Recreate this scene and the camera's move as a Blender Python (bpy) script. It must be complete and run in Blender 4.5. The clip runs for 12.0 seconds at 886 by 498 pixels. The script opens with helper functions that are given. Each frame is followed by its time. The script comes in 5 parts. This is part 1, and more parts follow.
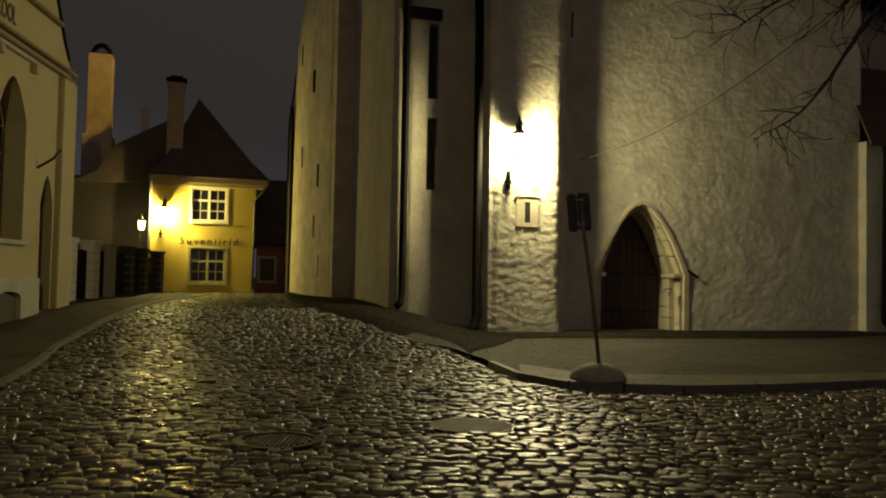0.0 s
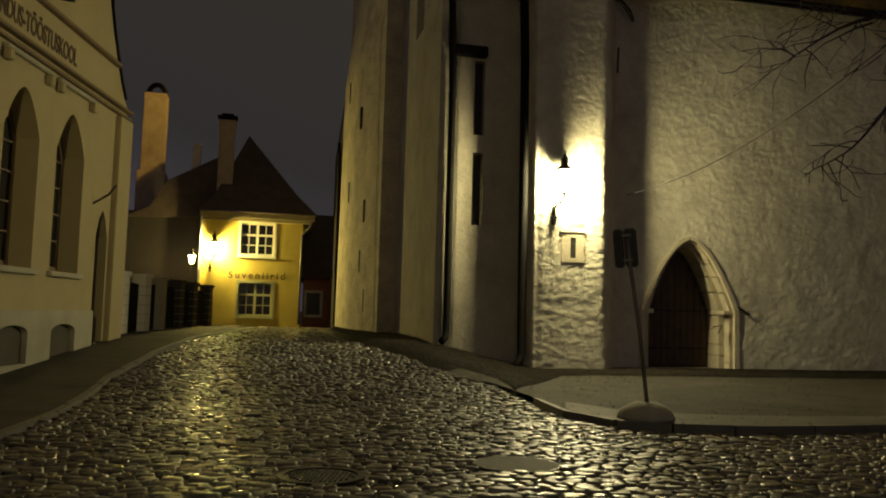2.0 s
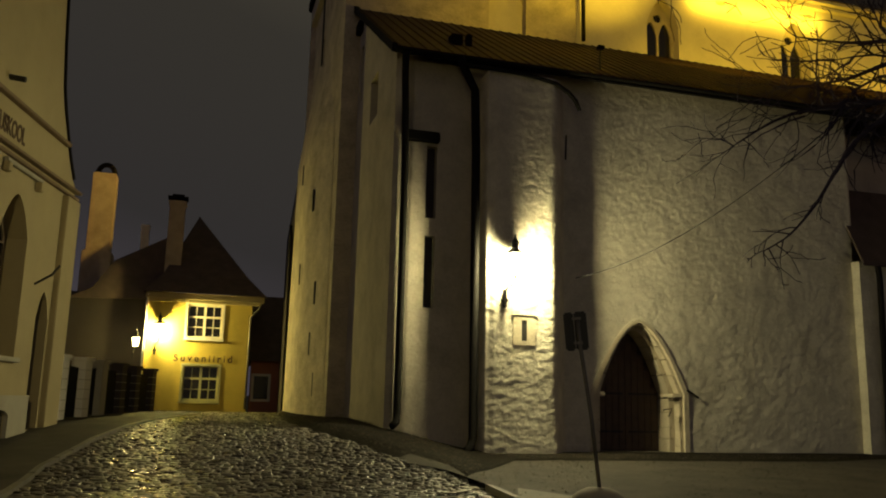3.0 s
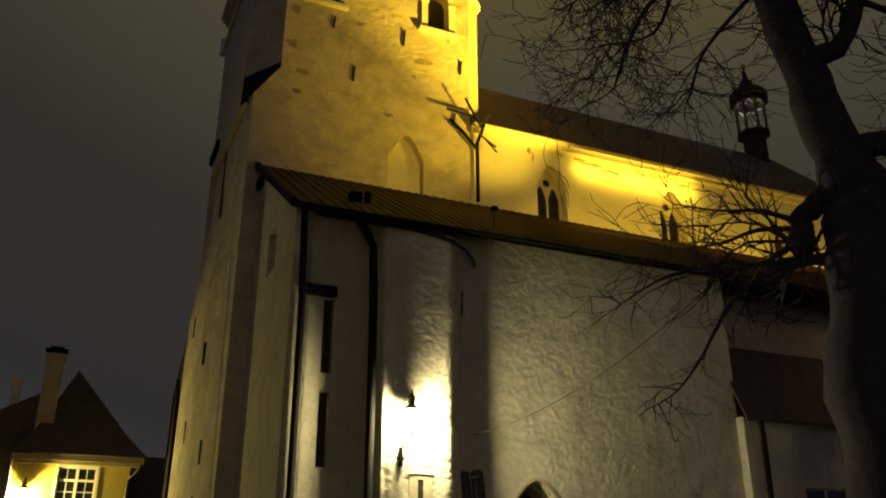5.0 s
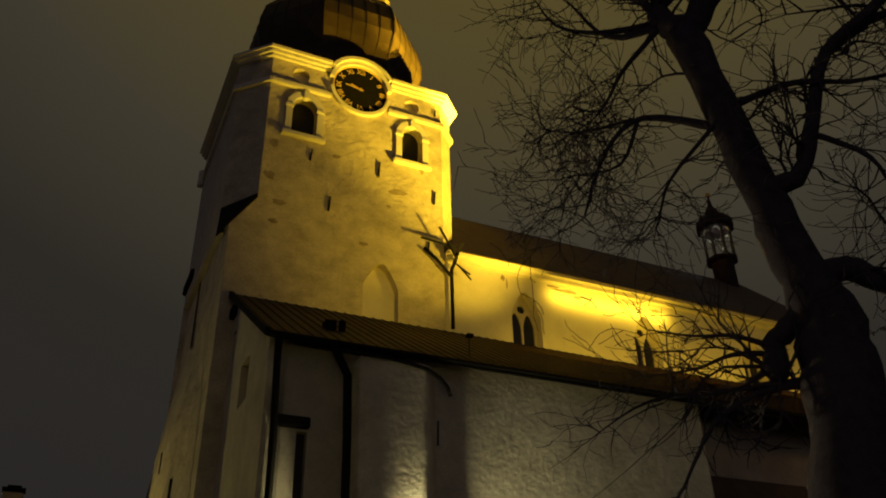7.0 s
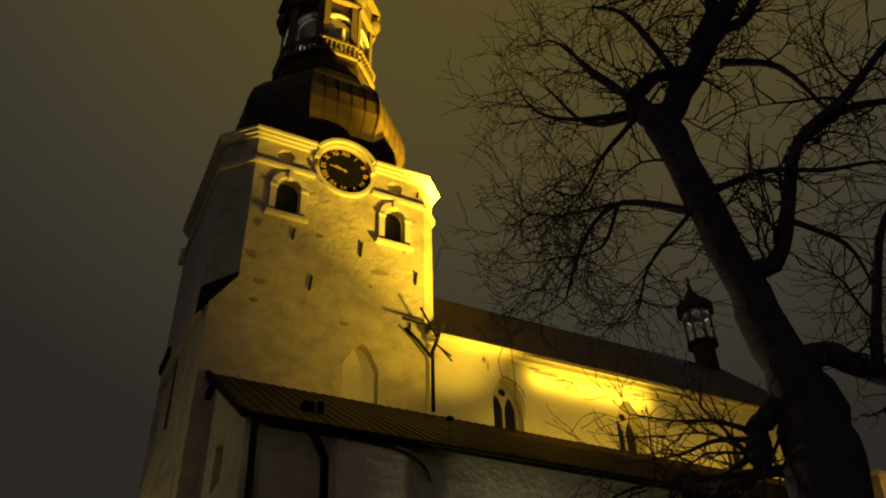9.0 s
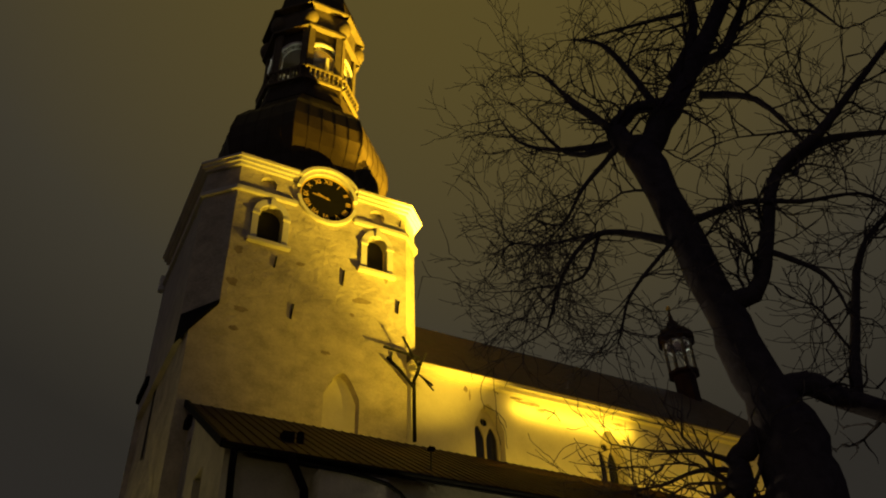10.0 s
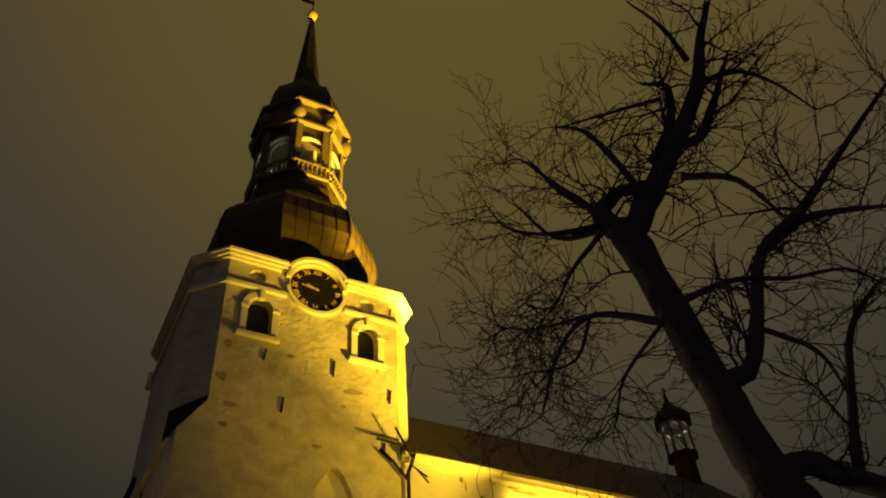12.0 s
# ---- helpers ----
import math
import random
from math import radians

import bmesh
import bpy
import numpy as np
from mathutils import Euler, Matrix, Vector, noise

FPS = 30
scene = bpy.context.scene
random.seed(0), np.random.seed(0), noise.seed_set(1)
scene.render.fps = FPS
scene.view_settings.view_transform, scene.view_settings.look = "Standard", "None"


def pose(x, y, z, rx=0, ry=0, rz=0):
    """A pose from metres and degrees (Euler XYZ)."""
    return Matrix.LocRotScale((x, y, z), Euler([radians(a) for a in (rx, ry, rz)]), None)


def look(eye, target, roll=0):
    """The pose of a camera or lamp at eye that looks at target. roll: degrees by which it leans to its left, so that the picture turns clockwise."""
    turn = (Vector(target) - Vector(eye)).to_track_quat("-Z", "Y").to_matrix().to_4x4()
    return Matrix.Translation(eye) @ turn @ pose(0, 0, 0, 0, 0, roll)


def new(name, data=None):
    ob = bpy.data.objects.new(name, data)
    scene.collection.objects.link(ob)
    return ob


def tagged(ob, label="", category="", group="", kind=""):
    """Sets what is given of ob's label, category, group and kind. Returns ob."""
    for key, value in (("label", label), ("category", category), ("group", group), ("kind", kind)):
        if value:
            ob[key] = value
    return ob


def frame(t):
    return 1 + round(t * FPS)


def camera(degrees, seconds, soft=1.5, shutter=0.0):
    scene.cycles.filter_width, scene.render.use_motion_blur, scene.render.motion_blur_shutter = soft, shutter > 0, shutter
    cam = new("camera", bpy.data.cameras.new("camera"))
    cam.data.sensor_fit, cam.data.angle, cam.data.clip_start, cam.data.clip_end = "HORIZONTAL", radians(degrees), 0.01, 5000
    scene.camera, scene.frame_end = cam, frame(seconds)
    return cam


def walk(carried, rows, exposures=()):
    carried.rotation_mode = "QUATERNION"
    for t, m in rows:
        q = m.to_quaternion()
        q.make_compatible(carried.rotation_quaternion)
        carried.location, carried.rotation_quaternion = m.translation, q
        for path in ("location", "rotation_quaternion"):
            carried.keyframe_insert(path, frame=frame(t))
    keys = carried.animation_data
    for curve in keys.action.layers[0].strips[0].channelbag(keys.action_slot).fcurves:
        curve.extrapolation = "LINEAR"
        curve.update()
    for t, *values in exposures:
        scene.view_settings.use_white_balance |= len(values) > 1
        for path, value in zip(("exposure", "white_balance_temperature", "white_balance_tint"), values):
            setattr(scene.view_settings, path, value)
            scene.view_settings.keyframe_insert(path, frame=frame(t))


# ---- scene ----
cam = camera(57.0, 12.0, soft=2.0)
EYE = 1.6
# seconds, yaw, pitch, lean: the phone turns in place and rises a little
ROWS = [
    (0, 0.0, 2.2, 1.2),
    (0.5, 1.98, 2.51, 1.51),
    (1, 3.54, 2.94, 1.62),
    (1.5, 4.07, 3.62, 1.64),
    (2, 3.22, 4.57, 1.62),
    (2.5, 2.52, 7.33, 1.62),
    (3, -0.05, 10.43, 1.44),
    (3.2, -1.12, 12.05, 1.31),
    (5, -7.38, 21.32, 0.03),
    (5.5, -8.24, 23.72, -0.34),
    (6, -8.66, 25.92, -0.64),
    (6.5, -9.04, 28.35, -0.71),
    (7, -9.45, 30.22, -1.37),
    (9, -11.16, 35.84, -1.62),
    (9.5, -11.98, 36.52, -1.84),
    (10, -12.81, 37.81, -2.35),
    (10.5, -13.48, 40.21, -3.26),
    (11, -13.92, 41.58, -4.12),
    (11.5, -14.13, 43.26, -4.51),
    (12, -14.28, 43.84, -5.01),
]
walk(cam, [(t, pose(0, 0, EYE + 0.004 * t, 90 + pitch, 0, yaw) @ pose(0, 0, 0, 0, 0, lean)) for t, yaw, pitch, lean in ROWS],
     [(0, 0.17), (2.5, 0.26), (4.6, 0.32), (5.5, 0.08), (6.1, -0.1), (7, -0.14), (10.5, -0.12), (12, 0.05)])

# ---- world and light ----
world = bpy.data.worlds.new("night_sky")
scene.world = world
world.use_nodes = True
wn = world.node_tree
bg = wn.nodes["Background"]
wtc = wn.nodes.new("ShaderNodeTexCoord")
wdot = wn.nodes.new("ShaderNodeVectorMath")
wdot.operation = "DOT_PRODUCT"
wdot.inputs[1].default_value = (0.15, 0.40, 0.904)
wramp = wn.nodes.new("ShaderNodeValToRGB")
wramp.color_ramp.interpolation = "LINEAR"
wramp.color_ramp.elements[0].position, wramp.color_ramp.elements[0].color = 0.5, (0.0235, 0.0212, 0.0205, 1)
wramp.color_ramp.elements[1].position, wramp.color_ramp.elements[1].color = 1.0, (0.109, 0.080, 0.020, 1)
behind = wramp.color_ramp.elements.new(0.30)
behind.color = (0.050, 0.043, 0.054, 1)
low = wramp.color_ramp.elements.new(0.70)
low.color = (0.0275, 0.0245, 0.0195, 1)
mid = wramp.color_ramp.elements.new(0.82)
mid.color = (0.051, 0.044, 0.029, 1)
wn.links.new(wtc.outputs["Generated"], wdot.inputs[0])
wn.links.new(wdot.outputs["Value"], wramp.inputs["Fac"])
wn.links.new(wramp.outputs["Color"], bg.inputs["Color"])
bg.inputs["Strength"].default_value = 1.0

# church frame: s along the church to the east, d to the north, z up; d = 0 is the tower's south face
CH = pose(0, 30.95, 0, 0, 0, 16.33)


def chp(s, d, z):
    return CH @ Vector((s, d, z))


def lamp(name, kind, place, power, color, target=None, size=0.1, angle=60, blend=0.5):
    data = bpy.data.lights.new(name, kind)
    data.energy, data.color = power, color
    if kind in ("POINT", "SPOT"):
        data.shadow_soft_size = size
    if kind == "SPOT":
        data.spot_size, data.spot_blend = radians(angle), blend
    ob = new(name, data)
    ob.matrix_world = look(place, target) if target is not None else Matrix.Translation(place)
    return ob


SODIUM, LANTERN, SHOPLIGHT = (1.0, 0.635, 0.035), (1.0, 0.87, 0.44), (1.0, 0.80, 0.22)
LAMP_S, LAMP_D, LAMP_Z = -0.1, -7.9, 5.46

# lamps that the place has: the buttress lantern, the shop's lanterns, floodlights on the church roofs; the lamp behind
# the camera is added
SHF = pose(-11.8, 40.3, 0, 0, 0, 16.3)
lamp("lantern_light", "POINT", chp(LAMP_S + 0.09, LAMP_D - 0.02, LAMP_Z + 0.1), 1850, LANTERN, size=0.22)
lamp("shop_light", "POINT", SHF @ Vector((-1.9, -0.4, 4.5)), 1300, SHOPLIGHT, size=0.12)
lamp("corner_light", "POINT", SHF @ Vector((-2.95, -0.7, 3.75)), 60, SHOPLIGHT, size=0.1)
# spot and glow of an unseen lamp, added to brighten the school front
lamp("unseen_lamp_spot", "SPOT", (0.5, -7.0, 7.1), 2200, (1.0, 0.80, 0.36), (-11.6, 17.5, 4.8), 0.15, 22, 0.5)
lamp("unseen_lamp_glow", "POINT", (0.5, -7.0, 7.1), 280, (1.0, 0.80, 0.40), size=0.2)
lamp("tower_flood", "SPOT", chp(10.4, -4.7, 16.0), 4600, SODIUM, chp(2.6, 0.3, 26.3), 0.3, 82, 1.0)
lamp("dome_flood", "SPOT", chp(13.9, -6.6, 13.2), 58000, SODIUM, chp(3.0, 0, 33.0), 0.2, 48, 1.0)
lamp("belfry_flood", "SPOT", chp(17.0, -3.4, 17.3), 330000, SODIUM, chp(4.0, 1.0, 39.5), 0.2, 30, 0.5)
lamp("tower_low_flood", "SPOT", chp(3.4, -6.6, 13.6), 950, SODIUM, chp(1.6, 0, 21.0), 0.3, 94, 1.0)
lamp("west_flood", "SPOT", chp(-5.3, 8.5, 23.6), 7500, (1.0, 0.64, 0.13), SHF @ Vector((-5.35, 2.2, 11.25)), 0.1, 11.5, 0.1)
wash = lamp("clerestory_flood", "AREA", chp(18.2, -2.3, 15.75), 230, SODIUM, chp(18.2, 0.0, 17.6))
wash.data.shape, wash.data.size, wash.data.size_y = "RECTANGLE", 20.0, 0.25
eave = lamp("eave_flood", "AREA", chp(14.9, -0.5, 19.55), 150, SODIUM, chp(14.9, 0.05, 19.62))
eave.data.shape, eave.data.size, eave.data.size_y = "RECTANGLE", 7.0, 0.2
lamp("chapel_light", "POINT", chp(26.2, -8.3, 12.3), 170, (1.0, 0.52, 0.06), size=0.12)
lamp("belfry_light", "POINT", chp(1.04, 5.2, 41.0), 600, (0.85, 0.95, 0.9), size=0.15)
lamp("turret_light", "POINT", chp(28.3, 4.7, 29.0), 22, (0.85, 0.95, 1.0), size=0.15)

# ---- materials ----
def material(name, base, rough=0.8, vary=0.25, scale=3.0, fine=40.0, bump=0.3, bump_scale=18.0, metal=0.0, tint=None, stain=0.0, island=False, spec=0.5, per_object=False, streak=1.0):
    m = bpy.data.materials.new(name)
    m.use_nodes = True
    nt = m.node_tree
    n, ln = nt.nodes, nt.links
    b = n["Principled BSDF"]
    b.inputs["Roughness"].default_value, b.inputs["Metallic"].default_value = rough, metal
    b.inputs["Specular IOR Level"].default_value = spec
    tc = n.new("ShaderNodeTexCoord")

    def tex(s, detail=5.0, rg=0.6):
        t = n.new("ShaderNodeTexNoise")
        t.inputs["Scale"].default_value, t.inputs["Detail"].default_value, t.inputs["Roughness"].default_value = s, detail, rg
        mp = n.new("ShaderNodeMapping")
        mp.inputs["Scale"].default_value = (1.0, 1.0, streak)
        ln.new(tc.outputs["Object"], mp.inputs["Vector"])
        ln.new(mp.outputs["Vector"], t.inputs["Vector"])
        return t

    big, small = tex(scale), tex(fine, 3.0)
    add = n.new("ShaderNodeMath")
    add.operation = "MULTIPLY_ADD"
    add.inputs[1].default_value, add.inputs[2].default_value = 0.45, 0.0
    ln.new(small.outputs["Fac"], add.inputs[0])
    ln.new(big.outputs["Fac"], add.inputs[2])
    ramp = n.new("ShaderNodeValToRGB")
    second = tint or base
    ramp.color_ramp.elements[0].position, ramp.color_ramp.elements[1].position = 0.45, 1.0
    ramp.color_ramp.elements[0].color = (*[c * (1 - vary) for c in second], 1)
    ramp.color_ramp.elements[1].color = (*[min(1, c * (1 + vary)) for c in base], 1)
    ln.new(add.outputs[0], ramp.inputs["Fac"])
    out = ramp.outputs["Color"]
    if stain > 0:
        st = tex(0.7, 6.0, 0.7)
        r2 = n.new("ShaderNodeMapRange")
        r2.inputs["From Min"].default_value, r2.inputs["From Max"].default_value = 0.5, 0.72
        r2.inputs["To Min"].default_value, r2.inputs["To Max"].default_value = 0.0, stain
        mix = n.new("ShaderNodeMixRGB")
        mix.blend_type = "MULTIPLY"
        mix.inputs["Color2"].default_value = (0.45, 0.42, 0.38, 1)
        ln.new(st.outputs["Fac"], r2.inputs["Value"])
        ln.new(r2.outputs["Result"], mix.inputs["Fac"])
        ln.new(out, mix.inputs["Color1"])
        out = mix.outputs["Color"]
    if island or per_object:
        g = n.new("ShaderNodeObjectInfo" if per_object else "ShaderNodeNewGeometry")
        r3 = n.new("ShaderNodeMapRange")
        r3.inputs["To Min"].default_value, r3.inputs["To Max"].default_value = 0.3, 1.7
        ln.new(g.outputs["Random" if per_object else "Random Per Island"], r3.inputs["Value"])
        mul = n.new("ShaderNodeMixRGB")
        mul.blend_type, mul.inputs["Fac"].default_value = "MULTIPLY", 1.0
        ln.new(out, mul.inputs["Color1"])
        ln.new(r3.outputs["Result"], mul.inputs["Color2"])
        out = mul.outputs["Color"]
    ln.new(out, b.inputs["Base Color"])
    rr = n.new("ShaderNodeMapRange")
    rr.inputs["To Min"].default_value, rr.inputs["To Max"].default_value = max(0.03, rough - 0.15), min(1.0, rough + 0.15)
    ln.new(small.outputs["Fac"], rr.inputs["Value"])
    if island or per_object:
        rj = n.new("ShaderNodeMath")
        rj.operation = "MULTIPLY_ADD"
        rj.inputs[1].default_value = 0.34
        rs = n.new("ShaderNodeMath")
        rs.operation = "SUBTRACT"
        rs.inputs[1].default_value = 0.17
        ln.new(g.outputs["Random" if per_object else "Random Per Island"], rj.inputs[0])
        ln.new(rr.outputs["Result"], rs.inputs[0])
        ln.new(rs.outputs[0], rj.inputs[2])
        ln.new(rj.outputs[0], b.inputs["Roughness"])
    else:
        ln.new(rr.outputs["Result"], b.inputs["Roughness"])
    if bump > 0:
        bt = tex(bump_scale, 6.0, 0.65)
        bp = n.new("ShaderNodeBump")
        bp.inputs["Strength"].default_value, bp.inputs["Distance"].default_value = bump, 0.6 / bump_scale
        ln.new(bt.outputs["Fac"], bp.inputs["Height"])
        ln.new(bp.outputs["Normal"], b.inputs["Normal"])
    return m


def glow(name, color, strength):
    m = bpy.data.materials.new(name)
    m.use_nodes = True
    b = m.node_tree.nodes["Principled BSDF"]
    b.inputs["Base Color"].default_value = (*color, 1)
    b.inputs["Emission Color"].default_value, b.inputs["Emission Strength"].default_value = (*color, 1), strength
    return m


def glass_pane(name, tone):
    m = bpy.data.materials.new(name)
    m.use_nodes = True
    b = m.node_tree.nodes["Principled BSDF"]
    b.inputs["Base Color"].default_value = (*tone, 1)
    b.inputs["Roughness"].default_value = 0.25
    return m


M = {
    "limewash": material("limewash_rubble", (0.62, 0.58, 0.46), 0.85, 0.18, 1.2, 14, 0.45, 5.5, tint=(0.56, 0.52, 0.41), stain=0.35),
    # darker copy of the wall plaster: shade of the dim sides put into colour
    "aislewest": material("shade_side_plaster", (0.50, 0.455, 0.345), 0.9, 0.2, 0.9, 12, 0.35, 5.0, stain=0.4),
    "tower": material("tower_plaster", (0.58, 0.51, 0.36), 0.9, 0.2, 1.1, 9, 0.5, 3.0, tint=(0.47, 0.405, 0.28), stain=0.5, streak=1.25),
    "clerestory": material("clerestory_plaster", (0.66, 0.60, 0.46), 0.9, 0.1, 0.6, 12, 0.15, 6.0, stain=0.2),
    "stone": material("dressed_limestone", (0.50, 0.44, 0.32), 0.8, 0.2, 2.0, 25, 0.3, 12.0, stain=0.3, per_object=False),
    "bare": material("bare_masonry_patch", (0.30, 0.24, 0.15), 0.9, 0.35, 3.0, 14, 0.4, 8.0, stain=0.5),
    "trim": material("pale_trim_stone", (0.66, 0.62, 0.5), 0.8, 0.12, 2.0, 25, 0.2, 12.0),
    "tile": material("clay_roof_tile", (0.078, 0.055, 0.046), 0.8, 0.35, 2.0, 20, 0.3, 14.0),
    "metalroof": material("seamed_sheet_roof", (0.040, 0.0225, 0.0185), 0.65, 0.35, 1.5, 12, 0.1, 8.0, spec=0.12),
    "copper": material("dark_copper_sheet", (0.050, 0.034, 0.014), 0.5, 0.3, 1.2, 14, 0.15, 6.0, spec=0.2),
    "black": material("black_sheet_metal", (0.010, 0.009, 0.008), 0.8, 0.3, 4.0, 40, 0.1, 30.0, spec=0.08),
    "iron": material("black_wrought_iron", (0.015, 0.014, 0.012), 0.45, 0.3, 6.0, 60, 0.1, 40.0, metal=0.3),
    "door": material("dark_oak_boards", (0.062, 0.035, 0.022), 0.6, 0.35, 3.0, 30, 0.3, 25.0),
    "dark": material("dark_interior", (0.015, 0.013, 0.010), 0.9, 0.2),
    "yellow": material("ochre_yellow_plaster", (0.58, 0.45, 0.09), 0.85, 0.1, 1.0, 20, 0.15, 14.0, stain=0.3),
    "white": material("white_painted_wood", (0.72, 0.70, 0.62), 0.6, 0.08, 4.0, 40, 0.05, 30.0),
    "cream": material("cream_plaster", (0.34, 0.285, 0.155), 0.85, 0.08, 1.0, 25, 0.12, 14.0, stain=0.15),
    "plinth": material("grey_plinth_plaster", (0.34, 0.32, 0.25), 0.85, 0.12, 1.2, 25, 0.2, 14.0, stain=0.3),
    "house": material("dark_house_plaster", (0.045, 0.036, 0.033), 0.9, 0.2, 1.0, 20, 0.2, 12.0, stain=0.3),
    "red": material("red_brown_plaster", (0.42, 0.18, 0.11), 0.9, 0.15, 1.0, 20, 0.2, 12.0),
    "chimney": material("chimney_plaster", (0.45, 0.36, 0.24), 0.9, 0.2, 1.5, 15, 0.2, 9.0, stain=0.4),
    "asphalt": material("ground_earth", (0.060, 0.052, 0.041), 0.75, 0.3, 1.0, 30, 0.4, 24.0),
    "pave": material("gravelly_pavement", (0.052, 0.047, 0.037), 0.85, 0.4, 0.9, 60, 0.8, 30.0, stain=0.7, spec=0.2),
    "soil": material("very_dark_soil", (0.014, 0.012, 0.009), 0.95, 0.5, 1.5, 30, 0.9, 18.0, spec=0.04),
    "grit": material("loose_grit", (0.05, 0.042, 0.03), 0.9, 0.4, 3.0, 30, 0.2, 40.0, island=True, spec=0.15),
    "wire": material("black_cable", (0.005, 0.005, 0.005), 0.95, 0.1, bump=0.0),
    "kerb": material("granite_kerb", (0.11, 0.10, 0.085), 0.7, 0.2, 3.0, 50, 0.25, 30.0),
    "cobble": material("wet_cobble_stone", (0.085, 0.076, 0.060), 0.37, 0.5, 3.0, 60, 0.3, 55.0, island=True),
    "cobble_one": material("wet_cobble_single", (0.085, 0.076, 0.060), 0.37, 0.5, 3.0, 60, 0.3, 55.0, per_object=True),
    "bark": material("tree_bark", (0.052, 0.044, 0.062), 0.95, 0.35, 4.0, 30, 0.7, 14.0, spec=0.05),
    "sign": material("sign_back_metal", (0.014, 0.014, 0.012), 0.55, 0.2, 4.0, 30, 0.05, 30.0),
    "steel": material("galvanised_steel", (0.16, 0.15, 0.13), 0.5, 0.2, 4.0, 30, 0.05, 30.0, metal=0.5),
    "slab": material("worn_pavement_slab", (0.105, 0.094, 0.074), 0.75, 0.25, 1.2, 50, 0.35, 30.0, stain=0.5, spec=0.3),
    "concrete": material("worn_concrete", (0.32, 0.30, 0.24), 0.85, 0.2, 4.0, 40, 0.3, 30.0),
    "castiron": material("cast_iron", (0.030, 0.028, 0.025), 0.4, 0.3, 6.0, 60, 0.2, 40.0, metal=0.6),
    "gold": material("gilded_metal", (0.85, 0.58, 0.14), 0.45, 0.1, 4.0, 30, 0.05, 20.0, metal=0.35),
    "frame": material("brown_window_frame", (0.16, 0.11, 0.06), 0.6, 0.2, 3.0, 40, 0.1, 30.0),
    "letters": material("dark_brown_lettering", (0.085, 0.055, 0.03), 0.8, 0.1),
    "sage": material("sage_painted_wood", (0.34, 0.34, 0.20), 0.6, 0.1, 4.0, 40, 0.05, 30.0),
    "belfry": material("weathered_ochre_paint", (0.12, 0.088, 0.038), 0.7, 0.3, 2.0, 20, 0.15, 12.0, stain=0.4),
    "pane": glass_pane("dark_window_glass", (0.012, 0.012, 0.013)),
    "lampglass": glow("lit_lamp_glass", (1.0, 0.92, 0.6), 25.0),
    "shopglass": glow("lit_shop_lamp_glass", (1.0, 0.86, 0.35), 20.0),
}


# ---- building helpers ----
def part(name, bm, mat, parent, label="", smooth=False):
    bmesh.ops.recalc_face_normals(bm, faces=bm.faces)
    me = bpy.data.meshes.new(name)
    bm.to_mesh(me)
    bm.free()
    me.materials.append(mat)
    if smooth:
        me.polygons.foreach_set("use_smooth", [True] * len(me.polygons))
    ob = new(name, me)
    if parent is not None:
        ob.parent = parent
    if label:
        ob["label"] = label
    return ob


def root(name, m, label, category, group="", kind=""):
    ob = new(name)
    ob.matrix_world = m
    return tagged(ob, label, category, group, kind)


def boxes(*specs, bevel=0.0):
    """Boxes (x0, x1, y0, y1, z0, z1) in one bmesh."""
    bm = bmesh.new()
    for x0, x1, y0, y1, z0, z1 in specs:
        m = Matrix.Translation(((x0 + x1) / 2, (y0 + y1) / 2, (z0 + z1) / 2)) @ Matrix.Diagonal((abs(x1 - x0), abs(y1 - y0), abs(z1 - z0), 1))
        bmesh.ops.create_cube(bm, size=1, matrix=m)
    if bevel:
        bmesh.ops.bevel(bm, geom=bm.edges[:], offset=bevel, segments=2, affect="EDGES")
    return bm


def tube(points, radii, sides=8, close=True, bm=None):
    """A tube along points, with a radius (or list) in metres."""
    bm = bm or bmesh.new()
    pts = [Vector(p) for p in points]
    if not isinstance(radii, (list, tuple)):
        radii = [radii] * len(pts)
    rings, side = [], None
    for i, p in enumerate(pts):
        way = (pts[min(i + 1, len(pts) - 1)] - pts[max(i - 1, 0)]).normalized()
        if side is None:
            side = way.orthogonal().normalized()
        side = (side - way * side.dot(way)).normalized()
        up = way.cross(side)
        rings.append([bm.verts.new(p + radii[i] * (math.cos(a) * side + math.sin(a) * up)) for a in [2 * math.pi * k / sides for k in range(sides)]])
    for a, b in zip(rings, rings[1:]):
        for k in range(sides):
            bm.faces.new((a[k], a[(k + 1) % sides], b[(k + 1) % sides], b[k]))
    if close:
        bm.faces.new(rings[0][::-1])
        bm.faces.new(rings[-1])
    return bm


def lathe(profile, sides=16, turn=0.0, bm=None, center=(0, 0), caps=True):
    """A turned form from (radius, z) pairs."""
    bm = bm or bmesh.new()
    rings = [[bm.verts.new((center[0] + r * math.cos(turn + 2 * math.pi * k / sides), center[1] + r * math.sin(turn + 2 * math.pi * k / sides), z)) for k in range(sides)] for r, z in profile]
    for a, b in zip(rings, rings[1:]):
        for k in range(sides):
            bm.faces.new((a[k], a[(k + 1) % sides], b[(k + 1) % sides], b[k]))
    if caps:
        bm.faces.new(rings[0][::-1])
        bm.faces.new(rings[-1])
    return bm


def rect(a0, a1, z0, z1):
    return [(a0, z0), (a1, z0), (a1, z1), (a0, z1)]


